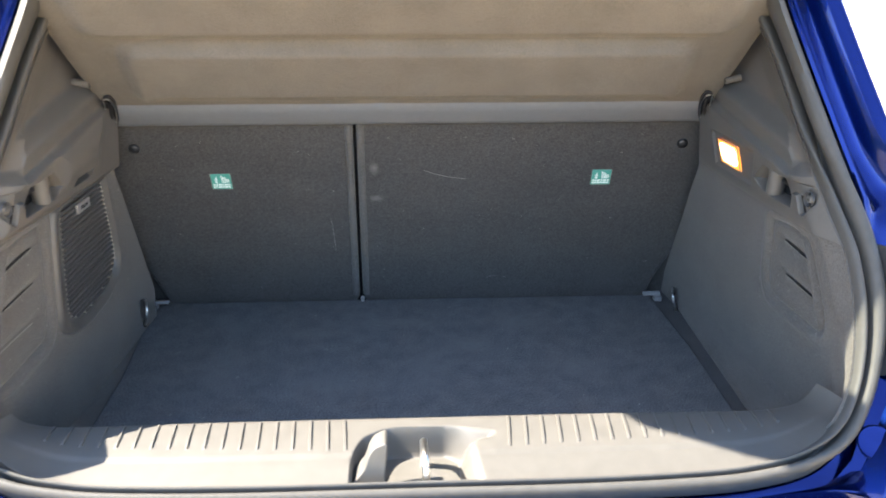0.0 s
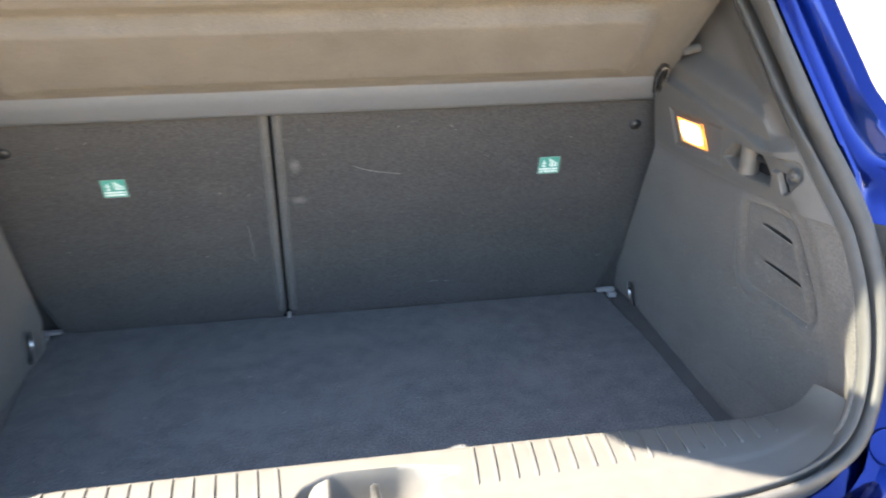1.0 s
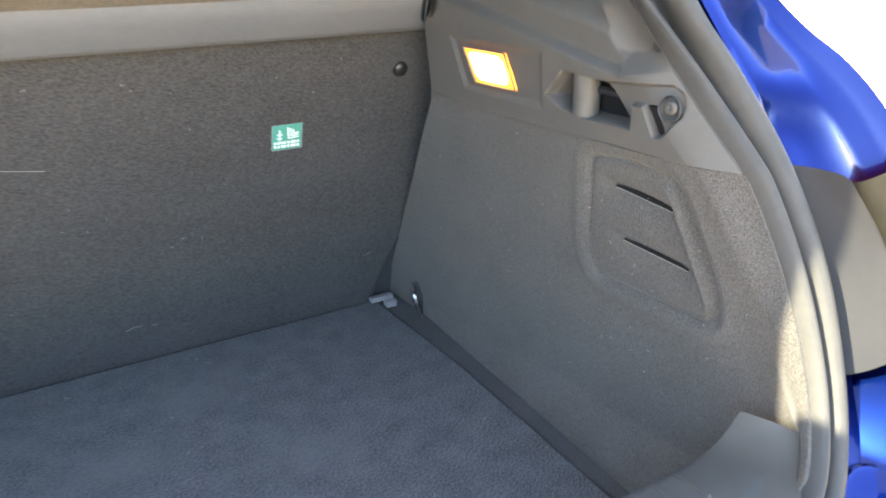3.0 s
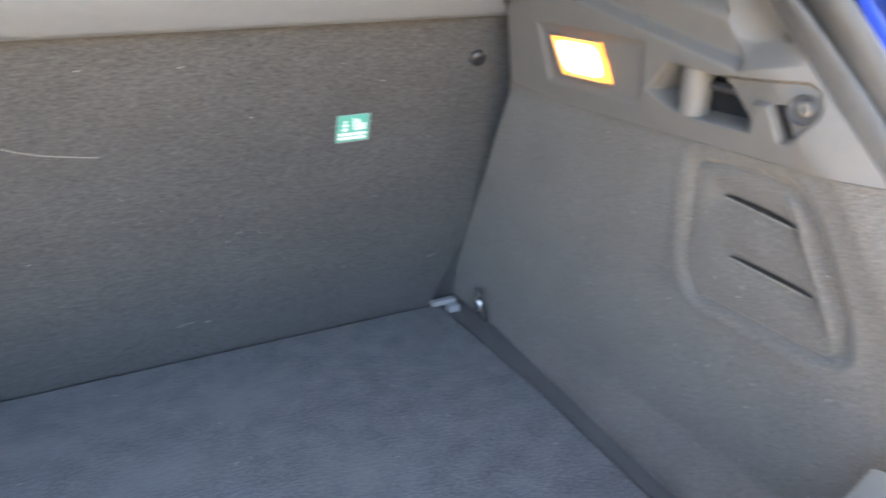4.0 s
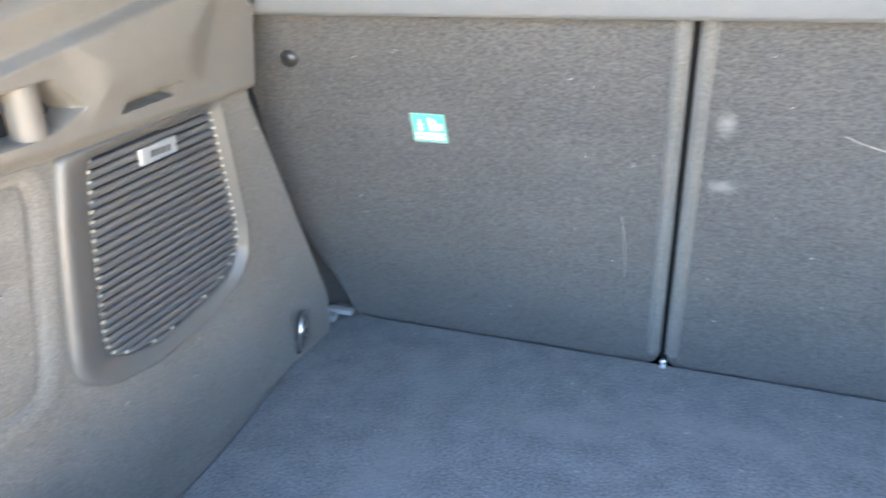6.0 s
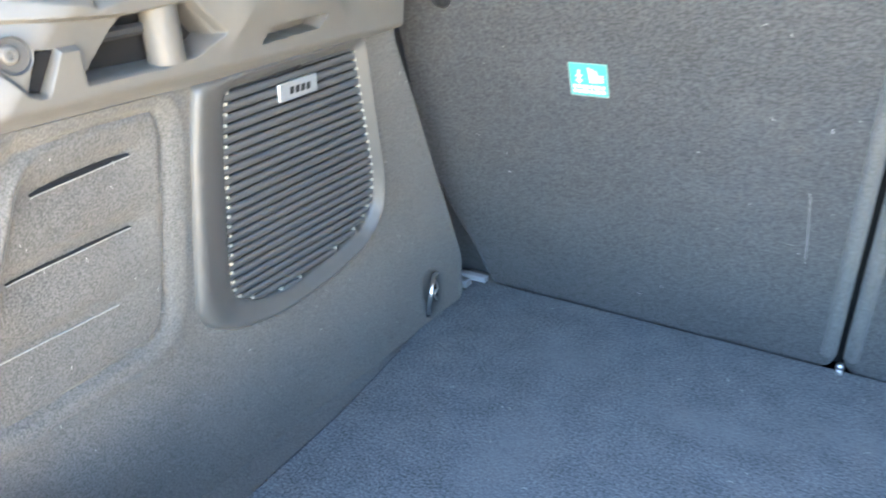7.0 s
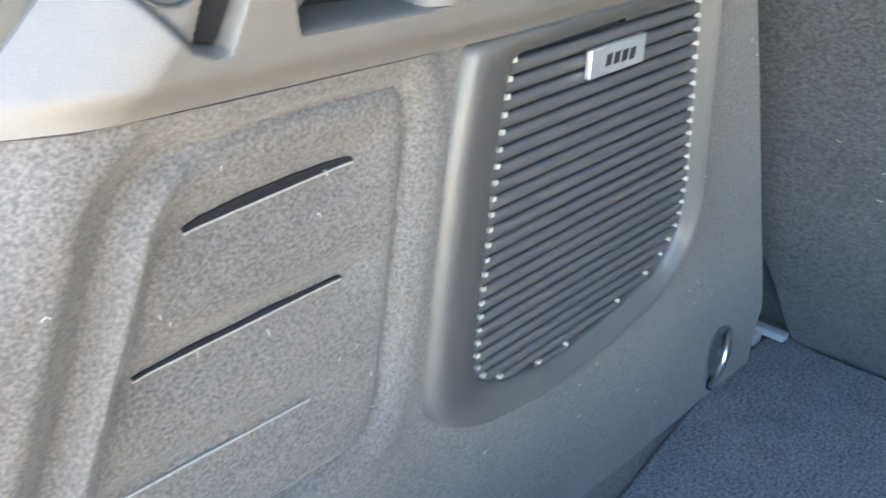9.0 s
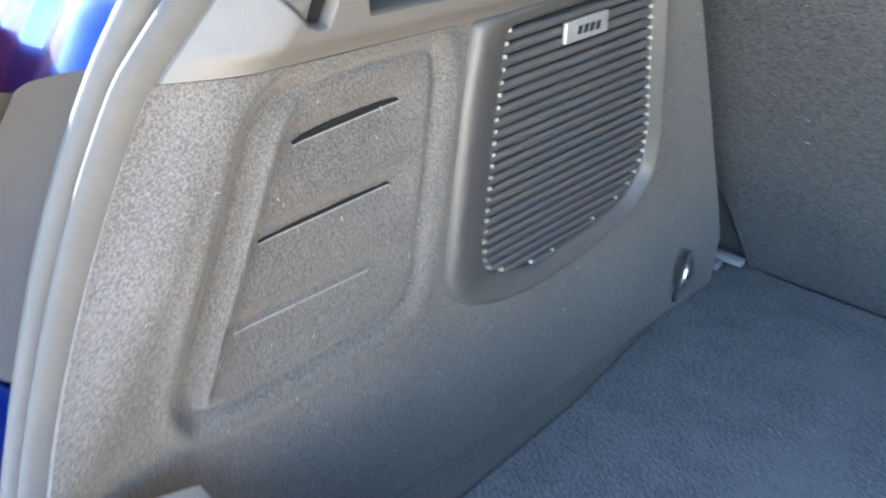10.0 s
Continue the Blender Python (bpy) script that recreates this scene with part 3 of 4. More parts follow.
def upper_trim(side, parent):
    def steps(*spans):
        return [a + (b - a) * k / n for a, b, n in spans for k in range(n)] + [spans[-1][1]]
    zs = steps((0.335, 0.345, 5), (0.345, 0.412, 74), (0.412, 0.48, 38), (0.48, 0.60, 24), (0.60, 0.75, 14))
    us = steps((0.0, 0.14, 14), (0.14, 0.45, 90), (0.45, 0.97, 200), (0.97, 1.0, 12))
    rows = []
    for j, zj in enumerate(zs):
        row = []
        for u in us:
            z = zj
            yf = -0.176
            y = yf + u * (upper_rear(z) - yf)
            if j < 3:
                z += (trim_z(y) + 0.001 - 0.335) * (1 - j / 3)
            x = up_x(side, y, z) - side * 0.0035 + side * upper_offset(side, y, z)
            row.append((x, y, z))
        rows.append(row)
    part("upper_trim", grid_bm(rows, flange=(side * 0.014, 0, 0)), M_TRIM, parent, "grained dark grey plastic with a grip recess", angle=40)
    # inside the grip recess: the rounded post, the bag hook and the screw
    xw = lambda y, z: up_x(side, y, z) - side * 0.0035
    post = [(xw(-0.42, 0.37) + side * (0.0125), -0.421, z) for z in np.linspace(0.352, 0.398, 6)]
    part("grip_post", tube_bm(post, 0.0125, 16), M_TRIM, parent, "rounded plastic post")
    bar = [(xw(y, 0.372) + side * 0.017, y, 0.376 - 0.02 * (-0.43 - y)) for y in np.linspace(-0.43, -0.49, 6)]
    part("grip_bar", tube_bm(bar, 0.004, 8), M_LAMPBACK, parent)

    # near-black fills in slot and recess, standing in for the shade there
    part("slot_shade", prism([(-0.5116, 0.3521), (-0.5178, 0.3538), (-0.5090, 0.3742), (-0.5000, 0.3736)], lambda a, b, d: (xw(a, b) + side * (0.0066 + d), a, b), 0.012), M_DARK, parent, "dark block standing in for shade in the slot behind the bag hook")
    part("recess_shade", prism([(-0.390, 0.366), (-0.406, 0.385), (-0.451, 0.3825), (-0.482, 0.3555), (-0.402, 0.3535)], lambda a, b, d: (xw(a, b) + side * (0.0245 + d), a, b), 0.003), M_DARK, parent, "dark sheet standing in for shade in the grip recess")
    c = (xw(-0.5235, 0.3750) + side * 0.0040, -0.5235, 0.3750)
    # cup darker than the trim, to paint the shade of a deeper hollow
    part("screw_cup", lathe_bm([(0.0108, -0.001), (0.0106, 0.0012), (0.0100, 0.0008), (0.0096, -0.0020), (0.0094, -0.0022)], c, (-side, -0.10, 0.05), 26), M_GRILLE, parent, "round screw cup, its shade put into a darker colour")
    e = (c[0] + side * 0.0030, -0.5248, 0.3756)
    part("screw", lathe_bm([(0.0056, 0.0), (0.0054, 0.0035), (0.0040, 0.0050), (0.0024, 0.0052), (0.0020, 0.0030)], e, (-side, -0.15, 0.1), 16), M_TRIM, parent, "grey screw head")


upper_trim(1, trim_r)
upper_trim(-1, trim_l)
# dark liners behind the trims
for sd, tr in ((1, trim_r), (-1, trim_l)):
    part("liner", prism([(-0.62, -0.08), (0.24, -0.08), (0.24, 0.62), (-0.39, 0.62), (-0.55, 0.34), (-0.62, 0.22)], lambda a, b, d: (sd * (0.572 + d - 0.10 * max(0, b - 0.34)), a, b), 0.012), M_DARK, tr, "dark inner body panel")

# ---- boot lamp, lit ----
lamp = thing("boot_lamp", "lit warm white boot lamp with a clear slanted lens", "lamp")
xl = lambda y, z: wall_x(1, y, z) - 0.0035
inner = [(-0.2490, 0.3957), (-0.3170, 0.3957), (-0.3312, 0.3623), (-0.2672, 0.3623)]
part("lens", prism(inner, lambda a, b, d: (xl(a, b) + 0.001 + d, a, b), 0.006), M_LAMP, lamp, "glowing ribbed lens")
core = rounded([(-0.2565, 0.3925), (-0.3125, 0.3925), (-0.3240, 0.3655), (-0.2715, 0.3655)], 0.010)
part("bulb_window", prism(core, lambda a, b, d: (xl(a, b) - 0.0005 + d, a, b), 0.003), M_LAMPCORE, lamp, "bright centre of the lens")
rim = [(xl(a, b) + 0.0005, a, b) for a, b in LAMP + LAMP[:1]]
part("bezel", tube_bm(rim, 0.0013, 8), M_TRIM, lamp, "thin plastic bezel")

# ---- loudspeaker in the left-hand trim ----
PERF = [(-0.231, 0.331), (-0.3765, 0.323), (-0.3849, 0.268), (-0.3945, 0.1762), (-0.3935, 0.160), (-0.385, 0.1520), (-0.3695, 0.1450), (-0.3328, 0.1380), (-0.2742, 0.1470), (-0.2326, 0.1590), (-0.2140, 0.1811), (-0.2130, 0.2100)]
spk = thing("loudspeaker", "black plastic loudspeaker grille with horizontal slats", "loudspeaker")


def spk_point(y, z, h):
    """h metres proud of the felt, towards the boot."""
    return (wall_x(-1, y, z) - 0.004 + h, y, z)


SPK_R, PERF_R = rounded(SPK, 0.006, 4), rounded(PERF, 0.008, 4)


def ring_at(frac, count=300):
    """A closed curve between the opening of the grille and its outer outline."""
    def resample(p):
        v = [Vector(q) for q in p]
        c = Vector((-0.31, 0.235))
        out = []
        for k in range(count):
            a = 2 * math.pi * k / count
            d = Vector((math.cos(a), math.sin(a)))
            best = 0
            for i in range(len(v)):
                p0, p1 = v[i], v[(i + 1) % len(v)]
                e = p1 - p0
                den = d.x * e.y - d.y * e.x
                if abs(den) < 1e-9:
                    continue
                w = p0 - c
                t = (w.x * e.y - w.y * e.x) / den
                s2 = (w.x * d.y - w.y * d.x) / den
                if t > 0 and -1e-6 <= s2 <= 1 + 1e-6:
                    best = max(best, t)
            out.append(c + d * best)
        return out
    o, i = resample(SPK_R), resample(PERF_R)
    return [a.lerp(b, frac) for a, b in zip(i, o)]


prof = [(0.0, -0.010), (0.0, 0.0012), (0.05, 0.0030), (0.25, 0.0050), (0.50, 0.0078), (0.68, 0.0098), (0.80, 0.0104), (0.89, 0.0096), (0.95, 0.0074), (0.985, 0.0040), (1.0, 0.0005), (1.0, -0.010)]
rows = []
for fr, h in prof:
    r = ring_at(fr)
    rows.append([spk_point(p.x, p.y, h) for p in r + r[:1]])
bm = grid_bm(rows)
bmesh.ops.remove_doubles(bm, verts=bm.verts[:], dist=1e-5)
part("frame", bm, M_FRAME, spk, "moulded plastic frame", angle=60)
part("cavity", prism(PERF_R, lambda a, b, d: spk_point(a, b, -0.0085 - d), 0.004), M_GRILLE, spk, "black cloth behind the slats")
cone = lathe_bm([(0.058, 0.0), (0.055, 0.004), (0.050, 0.0025), (0.045, -0.0015), (0.012, -0.003), (0.010, 0.0)], spk_point(-0.305, 0.215, -0.0080), (1, 0, 0), 40)
part("speaker_cone", cone, M_BLACK, spk, "round cone behind the slats")


def perf_span(z):
    ys = []
    n = len(PERF_R)
    for i in range(n):
        (a0, b0), (a1, b1) = PERF_R[i], PERF_R[(i + 1) % n]
        if (b0 > z) != (b1 > z):
            ys.append(a0 + (a1 - a0) * (z - b0) / (b1 - b0))
    return (min(ys), max(ys)) if len(ys) > 1 else None


z = 0.3275
while z > 0.139:
    sp = perf_span(z)
    if sp:
        y0, y1 = sp[0] - 0.001, sp[1] + 0.001
        rows = []
        for h, dz in ((-0.0060, -0.0024), (-0.0012, -0.0031), (0.0006, -0.0029), (0.0012, -0.0012), (0.0014, 0.0010), (0.0008, 0.0028), (-0.0010, 0.0031), (-0.0060, 0.0024)):
            rows.append([spk_point(y0 + (y1 - y0) * k / 4, z + dz + 0.004 * ((y0 + (y1 - y0) * k / 4) + 0.31) / 0.1, h) for k in range(5)])
        slat = part("slat", grid_bm(rows), M_GRILLE, spk, angle=70)
        # lugs in a paler colour that paints the light caught on their chamfers
        for ye, lw in ((y0 + 0.0032, 0.0012), (y1 - 0.0022, 0.0007)):
            zz = z + 0.0040 + 0.004 * (ye + 0.31) / 0.1
            part("end_lug", prism([(ye - lw, zz - 0.0012), (ye + lw, zz - 0.0012), (ye + lw, zz + 0.0012), (ye - lw, zz + 0.0012)], lambda a, b, d: spk_point(a, b, d - 0.001), 0.0035), M_PALE, slat)
    z -= 0.0078
zb = 0.3105
badge = part("badge", prism([(-0.2825, zb - 0.0062), (-0.3255, zb - 0.0078), (-0.3255, zb + 0.0065), (-0.2825, zb + 0.0085)], lambda a, b, d: spk_point(a, b, 0.002 + d), 0.0035), M_SILVER, spk, "small satin silver badge", bevel=0.0008)
bm = bmesh.new()
for k in range(4):
    y0 = -0.3145 + k * 0.0062
    prism([(y0, zb - 0.0030), (y0 + 0.0044, zb - 0.0026), (y0 + 0.0052, zb + 0.0030), (y0 + 0.0008, zb + 0.0026)], lambda a, b, d: spk_point(a, b, 0.0055 + d), 0.0003, bm)
part("badge_marks", bm, M_BLACK, badge, "dark plain marks", smooth=False)

# ---- floor hinge brackets and lashing eyes ----
for sd in (-1, 1):
    br = thing("hinge_bracket", "small pale metal bracket at the corner of the boot floor", "bracket", "floor corner brackets")
    x0 = 0.487 if sd > 0 else 0.513
    bm = box_bm(sd * x0, sd * (x0 + 0.036), -0.022, -0.012, 0.004, 0.011)
    part("plate", bm, M_GREYP, br, bevel=0.001)
    part("foot", box_bm(sd * (x0 + 0.020), sd * (x0 + 0.036), -0.034, -0.020, -0.004, 0.006), M_GREYP, br, bevel=0.001)
    eye = thing("lashing_eye", "bent steel lashing eye in a dark cup in the felt", "lashing eye", "lashing eyes")
    yc, zc = (-0.066, 0.016) if sd > 0 else (-0.122, 0.036)
    on = lambda a, b, h: (wall_x(sd, a, b) + sd * (carpet_offset(sd, a, b) - h), a, b)
    cup = [(yc + 0.019 * math.cos(q) - 0.008 * math.sin(q), zc + 0.004 + 0.028 * math.sin(q)) for q in np.linspace(0, 2 * math.pi, 25)[:-1]]
    part("cup", prism(cup, lambda a, b, d: on(a, b, 0.0006 - d), 0.004), M_FRAME, eye, "dark moulded cup")
    part("cup_slot", prism([(yc + a, zc + b) for a, b in ((0.006, 0.020), (-0.001, 0.021), (0.004, 0.000), (0.003, -0.014), (0.009, -0.014), (0.011, 0.002))], lambda a, b, d: on(a, b, 0.0010 - d), 0.003), M_DARK, eye, "black slot")
    wire = spline([on(yc + 0.008, zc + 0.021, 0.001), on(yc - 0.006, zc + 0.024, 0.007), on(yc - 0.018, zc + 0.014, 0.012), on(yc - 0.022, zc - 0.004, 0.011), on(yc - 0.013, zc - 0.021, 0.004)])
    part("wire_loop", tube_bm(wire, 0.0023, 8), M_STEEL, eye, "bent bright steel wire")
    part("wire_foot", tube_bm([on(yc - 0.012, zc - 0.014, 0.004), on(yc - 0.010, zc - 0.026, 0.002)], 0.0030, 8), M_BLACK, eye, "black plastic foot")
    part("clip", tube_bm(spline([on(yc + 0.004, zc + 0.014, 0.002), on(yc + 0.007, zc + 0.004, 0.003), on(yc + 0.003, zc - 0.004, 0.002), on(yc + 0.006, zc - 0.012, 0.002)], 4), 0.0012, 8), M_STEEL, eye)

# ---- parcel shelf, raised ----
TILT_SHELF = radians(42)


def shelf_point(x, s, h):
    """s metres up the shelf from its front edge, h metres towards the boot."""
    return (x, -0.155 - s * math.cos(TILT_SHELF) - h * math.sin(TILT_SHELF), 0.405 + s * math.sin(TILT_SHELF) - h * math.cos(TILT_SHELF))


def shelf_half(s):
    return 0.519 - 0.006 * smooth01(0.05, 0.14, s) + 0.003 * math.sin(s * 40) * smooth01(0.03, 0.06, s) * smooth01(0.17, 0.12, s)


SHELF_PAN = rounded([(-0.450, 0.080), (0.450, 0.080), (0.434, 0.239), (-0.434, 0.239)], 0.040, 6)
SHELF_PAN_HIGH = rounded([(-0.474, 0.243), (0.474, 0.243), (0.462, 0.60), (-0.462, 0.60)], 0.04, 6)


def shelf_h(x, s):
    """Two raised fields pressed into the shelf, with sloping flanks."""
    d = poly_dist(SHELF_PAN, x, s) if 0.06 < s < 0.26 else -1.0
    flank = 0.038 + (0.017 - 0.038) * smooth01(0.14, 0.19, s)
    flank += (0.024 - flank) * smooth01(0.40, 0.42, abs(x))
    k = min(1.0, max(0.0, d / flank))
    h = 0.018 * (0.7 * k + 0.3 * k * k * (3 - 2 * k))
    d = poly_dist(SHELF_PAN_HIGH, x, s) if s > 0.23 else -1.0
    h += 0.013 * min(1.0, max(0.0, d / 0.026))
    # edges rolled back a little
    h -= 0.006 * smooth01(0.495, 0.519, abs(x))
    return h + 0.0008 * noise.noise((x * 9, s * 14, 3.0)) + 0.0004 * noise.noise((x * 40, s * 55, 5.0))


shelf = thing("parcel_shelf", "raised brown-grey fabric parcel shelf with a smooth front band", "parcel shelf")
rows = []
for j in range(141):
    s2 = 0.068 + j * (0.54 - 0.068) / 140
    w = shelf_half(s2)
    rows.append([shelf_point(w * (-1 + 2 * i / 150), s2, shelf_h(w * (-1 + 2 * i / 150), s2)) for i in range(151)])
back = Vector(shelf_point(0, 0, -0.018)) - Vector(shelf_point(0, 0, 0))
bm = grid_bm(rows, flange=back)
part("fabric_panel", bm, M_SHELF, shelf, "brown-grey fabric", angle=60)
rows = []
for s2, h in ((-0.002, -0.014), (-0.003, -0.004), (0.001, 0.000), (0.010, 0.0012), (0.040, 0.0012), (0.066, 0.0006), (0.071, -0.004)):
    w = 0.519
    rows.append([shelf_point(w * (-1 + 2 * i / 60), s2 + 0.0006 * noise.noise((i * 0.3, s2, 7)), h) for i in range(61)])
part("front_band", grid_bm(rows), M_BAND, shelf, "smooth grey edge band", angle=60)
part("top_face", prism([(-0.50, 0.0), (0.50, 0.0), (0.50, 0.54), (-0.50, 0.54)], lambda a, b, d: shelf_point(a, b, -0.042 - d), 0.003), M_DARK, shelf)
for sd in (-1, 1):
    clip = part("pivot_clip", prism(rounded([(0.498, 0.022), (0.511, 0.020), (0.516, 0.036), (0.505, 0.070), (0.495, 0.100), (0.483, 0.104), (0.480, 0.088), (0.488, 0.052)], 0.007), lambda a, b, d: shelf_point(sd * a, b, 0.0008 + d), 0.004), M_LAMPBACK, shelf, "glossy black pivot clip", bevel=0.0012)
    ring = spline([shelf_point(sd * a, b, h) for a, b, h in ((0.500, 0.026, 0.007), (0.490, 0.052, 0.009), (0.483, 0.080, 0.010), (0.484, 0.100, 0.010), (0.493, 0.100, 0.010), (0.498, 0.080, 0.010), (0.506, 0.054, 0.010), (0.513, 0.032, 0.007))], 5)
    part("clip_wire", tube_bm(ring, 0.0011, 8), M_STEEL, clip, "bent bright wire")
    part("clip_tongue", tube_bm(spline([shelf_point(sd * a, b, h) for a, b, h in ((0.505, 0.030, 0.006), (0.498, 0.050, 0.011), (0.491, 0.072, 0.011), (0.489, 0.090, 0.008))], 4), 0.0026, 8), M_BLACK, clip, "moulded black tongue")
    part("clip_hook", tube_bm(spline([shelf_point(sd * a, b, h) for a, b, h in ((0.500, 0.056, 0.008), (0.512, 0.060, 0.011), (0.518, 0.052, 0.009), (0.516, 0.042, 0.006))], 4), 0.0016, 8), M_STEEL, clip, "short bright hook")
    part("pivot_pin", tube_bm([shelf_point(sd * 0.505, 0.128, 0.0), shelf_point(sd * 0.530, 0.132, -0.004)], 0.006, 10), M_TRIM, shelf)
    bump = [(0.515, -0.002), (0.530, 0.010), (0.534, 0.045), (0.526, 0.075), (0.515, 0.085)]
    part("shoulder", prism(bump, lambda a, b, d: shelf_point(sd * a, b, -0.012 + d), 0.012), M_SHELF, shelf, bevel=0.003)

# ---- sill trim ----
INNER = [(0.0, -0.613, 0.110), (0.20, -0.613, 0.110), (0.36, -0.613, 0.109), (0.43, -0.614, 0.109), (0.475, -0.616, 0.112), (0.503, -0.620, 0.121), (0.515, -0.625, 0.137), (0.520, -0.631, 0.158)]
OUTER = [(0.0, -0.735, 0.098), (0.20, -0.735, 0.098), (0.36, -0.733, 0.100), (0.43, -0.727, 0.106), (0.475, -0.717, 0.124), (0.505, -0.704, 0.140), (0.523, -0.691, 0.150), (0.536, -0.677, 0.158)]
RECESS_S = rounded([(-0.083, -0.760), (-0.083, -0.688), (-0.070, -0.655), (-0.040, -0.637), (0.050, -0.636), (0.100, -0.646), (0.098, -0.660), (0.070, -0.668), (0.084, -0.760)], 0.012)


def curve_half(pts, per):
    r = spline(pts, per)
    left = r[:1 - per]
    return [Vector((-p.x, p.y, p.z)) for p in left[:0:-1]] + r


def sill_crown(x, v):
    """Crown of the sill across its depth; it fades towards the upturned ends."""
    k = 1.0 - 0.8 * smooth01(0.47, 0.515, abs(x))
    return k * (0.004 * math.sin(math.pi * v) - 0.002 * smooth01(0.06, 0.0, v) - 0.0015 * smooth01(0.56, 0.66, v))


def sill_at(x, v, h=0.0):
    """A point on the sill: x across, v from the inner edge to the outer one, h metres proud."""
    def on(curve):
        for a, b in zip(curve, curve[1:]):
            if a.x <= x <= b.x:
                return a.lerp(b, (x - a.x) / max(1e-9, b.x - a.x))
        return curve[-1] if x > 0 else curve[0]
    p = on(ci).lerp(on(co), v)
    p.z += sill_crown(x, v) + h
    return p


sill = thing("sill_trim", "grey plastic load sill trim with ribs and a latch recess", "sill trim")
ci, co = curve_half(INNER, 90), curve_half(OUTER, 90)
rows = [[Vector((p.x, p.y + 0.003, -0.03)) for p in ci], [Vector((p.x, p.y + 0.0015, p.z - 0.006)) for p in ci]]
for j in range(81):
    v = j / 80
    row = []
    for a, b in zip(ci, co):
        p = a.lerp(b, v)
        p.z += sill_crown(p.x, v)
        if abs(p.x) < 0.12:
            p.z -= 0.042 * smooth01(-0.001, 0.008 + 0.030 * smooth01(0.030, 0.075, p.x), poly_dist(RECESS_S, p.x, p.y))
        row.append(p)
    rows.append(row)
rows.append([p + Vector((0, 0, -0.02)) for p in co])
part("sill_body", grid_bm(rows), M_SILL, sill, "grained grey plastic", angle=50)

for sd in (-1, 1):
    for k in range(0 if sd < 0 else 1, 18):
        x = 0.0968 + k * 0.0218
        rows = []
        for v, h in ((0.035, -0.0004), (0.05, 0.0022), (0.30, 0.0025), (0.52 - 0.008 * k, 0.0020), (0.55 - 0.008 * k, -0.0004)):
            xm = x - 0.011 * (v - 0.04)
            rows.append([sill_at(sd * (xm + dx), v, hh) for dx, hh in ((-0.0022, -0.0006), (-0.0014, h), (0.0014, h), (0.0022, -0.0006))])
        part("rib", grid_bm(rows), M_SILL, sill)

part("latch_fin", prism(rounded([(-0.0845, 0.066), (-0.0800, 0.088), (-0.0660, 0.104), (-0.0610, 0.120), (-0.0540, 0.130), (-0.0375, 0.136), (-0.0430, 0.066)], 0.006), lambda a, b, d: (a, -0.722 + d + 0.25 * (b - 0.07), b), 0.030), M_SILL, sill, "upright plastic fin", bevel=0.002)
striker = thing("latch_striker", "steel latch striker loop in the sill recess", "striker")
part("base_plate", box_bm(-0.020, 0.045, -0.738, -0.700, 0.062, 0.066), M_STEEL, striker, bevel=0.001)
part("striker_loop", tube_bm(spline([(0.008, -0.727, 0.064), (0.008, -0.725, 0.098), (0.007, -0.712, 0.118), (0.006, -0.685, 0.118), (0.006, -0.664, 0.104), (0.006, -0.660, 0.066)]), 0.0048, 10), M_STEEL, striker, "round steel bar")
part("bolt", lathe_bm([(0.007, 0), (0.007, 0.004), (0.005, 0.006)], (0.030, -0.720, 0.066), (0, 0, 1), 6), M_STEEL, striker)

# ---- car body round the opening ----
loop2 = [(x, z) for x, z in HALF] + [(0.0, 0.80)] + [(-x, z) for x, z in HALF[:0:-1]]
LOOP = [(p.x - loop_wide(p.y) * smooth01(-0.30, -0.48, p.x), p.y) for p in spline([(x, z, 0) for x, z in loop2], 8, closed=True)]
NORM = Vector((0, -1, 0.6)).normalized()


def loop_normals(loop):
    out = []
    for i in range(len(loop)):
        a, b = Vector(loop[i - 1]), Vector(loop[(i + 1) % len(loop)])
        t = (b - a).normalized()
        out.append(Vector((t.y, -t.x)))
    return out


LN = loop_normals(LOOP)


def rim_point(i, w, n, ahead=0.0):
    """At the i-th point of the opening: w metres outward in its plane, n metres out of it, then straight ahead."""
    x, z = LOOP[i % len(LOOP)]
    d = LN[i % len(LOOP)]
    low = smooth01(0.150, 0.106, z)
    w -= low * 0.92 * max(0.0, w - 0.055)
    x, z = x + d.x * w, z + d.y * w * 0.86 * (1 - 0.62 * low)
    # along the sill the rim lies flat; higher up it turns inwards
    p = Vector((x, open_y(z) + ahead - low * w * 0.55, z))
    turn = 0.55 * smooth01(0.35, 0.48, z) * smooth01(0.045, 0.038, w)
    way = (NORM * (1 - turn) - Vector((d.x, 0, d.y)) * turn).lerp(Vector((0, -0.25, 1)), low).normalized()
    return p + way * n


def loft(profile, closed=True, span=None):
    idx = span or list(range(len(LOOP) + 1))
    return grid_bm([[rim_point(i, *(pr(i) if callable(pr) else pr)) for i in idx] for pr in profile])


car = thing("car_body", "glossy blue hatchback car body with the tailgate raised", "car")
SEAL = [(0.002, -0.018), (0.002, -0.006), (0.00288, 0.0), (0.00493, 0.0058), (0.00787, 0.0105), (0.0108, 0.011), (0.01300, 0.008), (0.0142, 0.0), (0.0150, -0.012), (0.0192, -0.012), (0.0204, 0.0), (0.0225, 0.01), (0.027, 0.014), (0.032, 0.0142), (0.0375, 0.0105), (0.0402, 0.002), (0.0405, -0.015)]


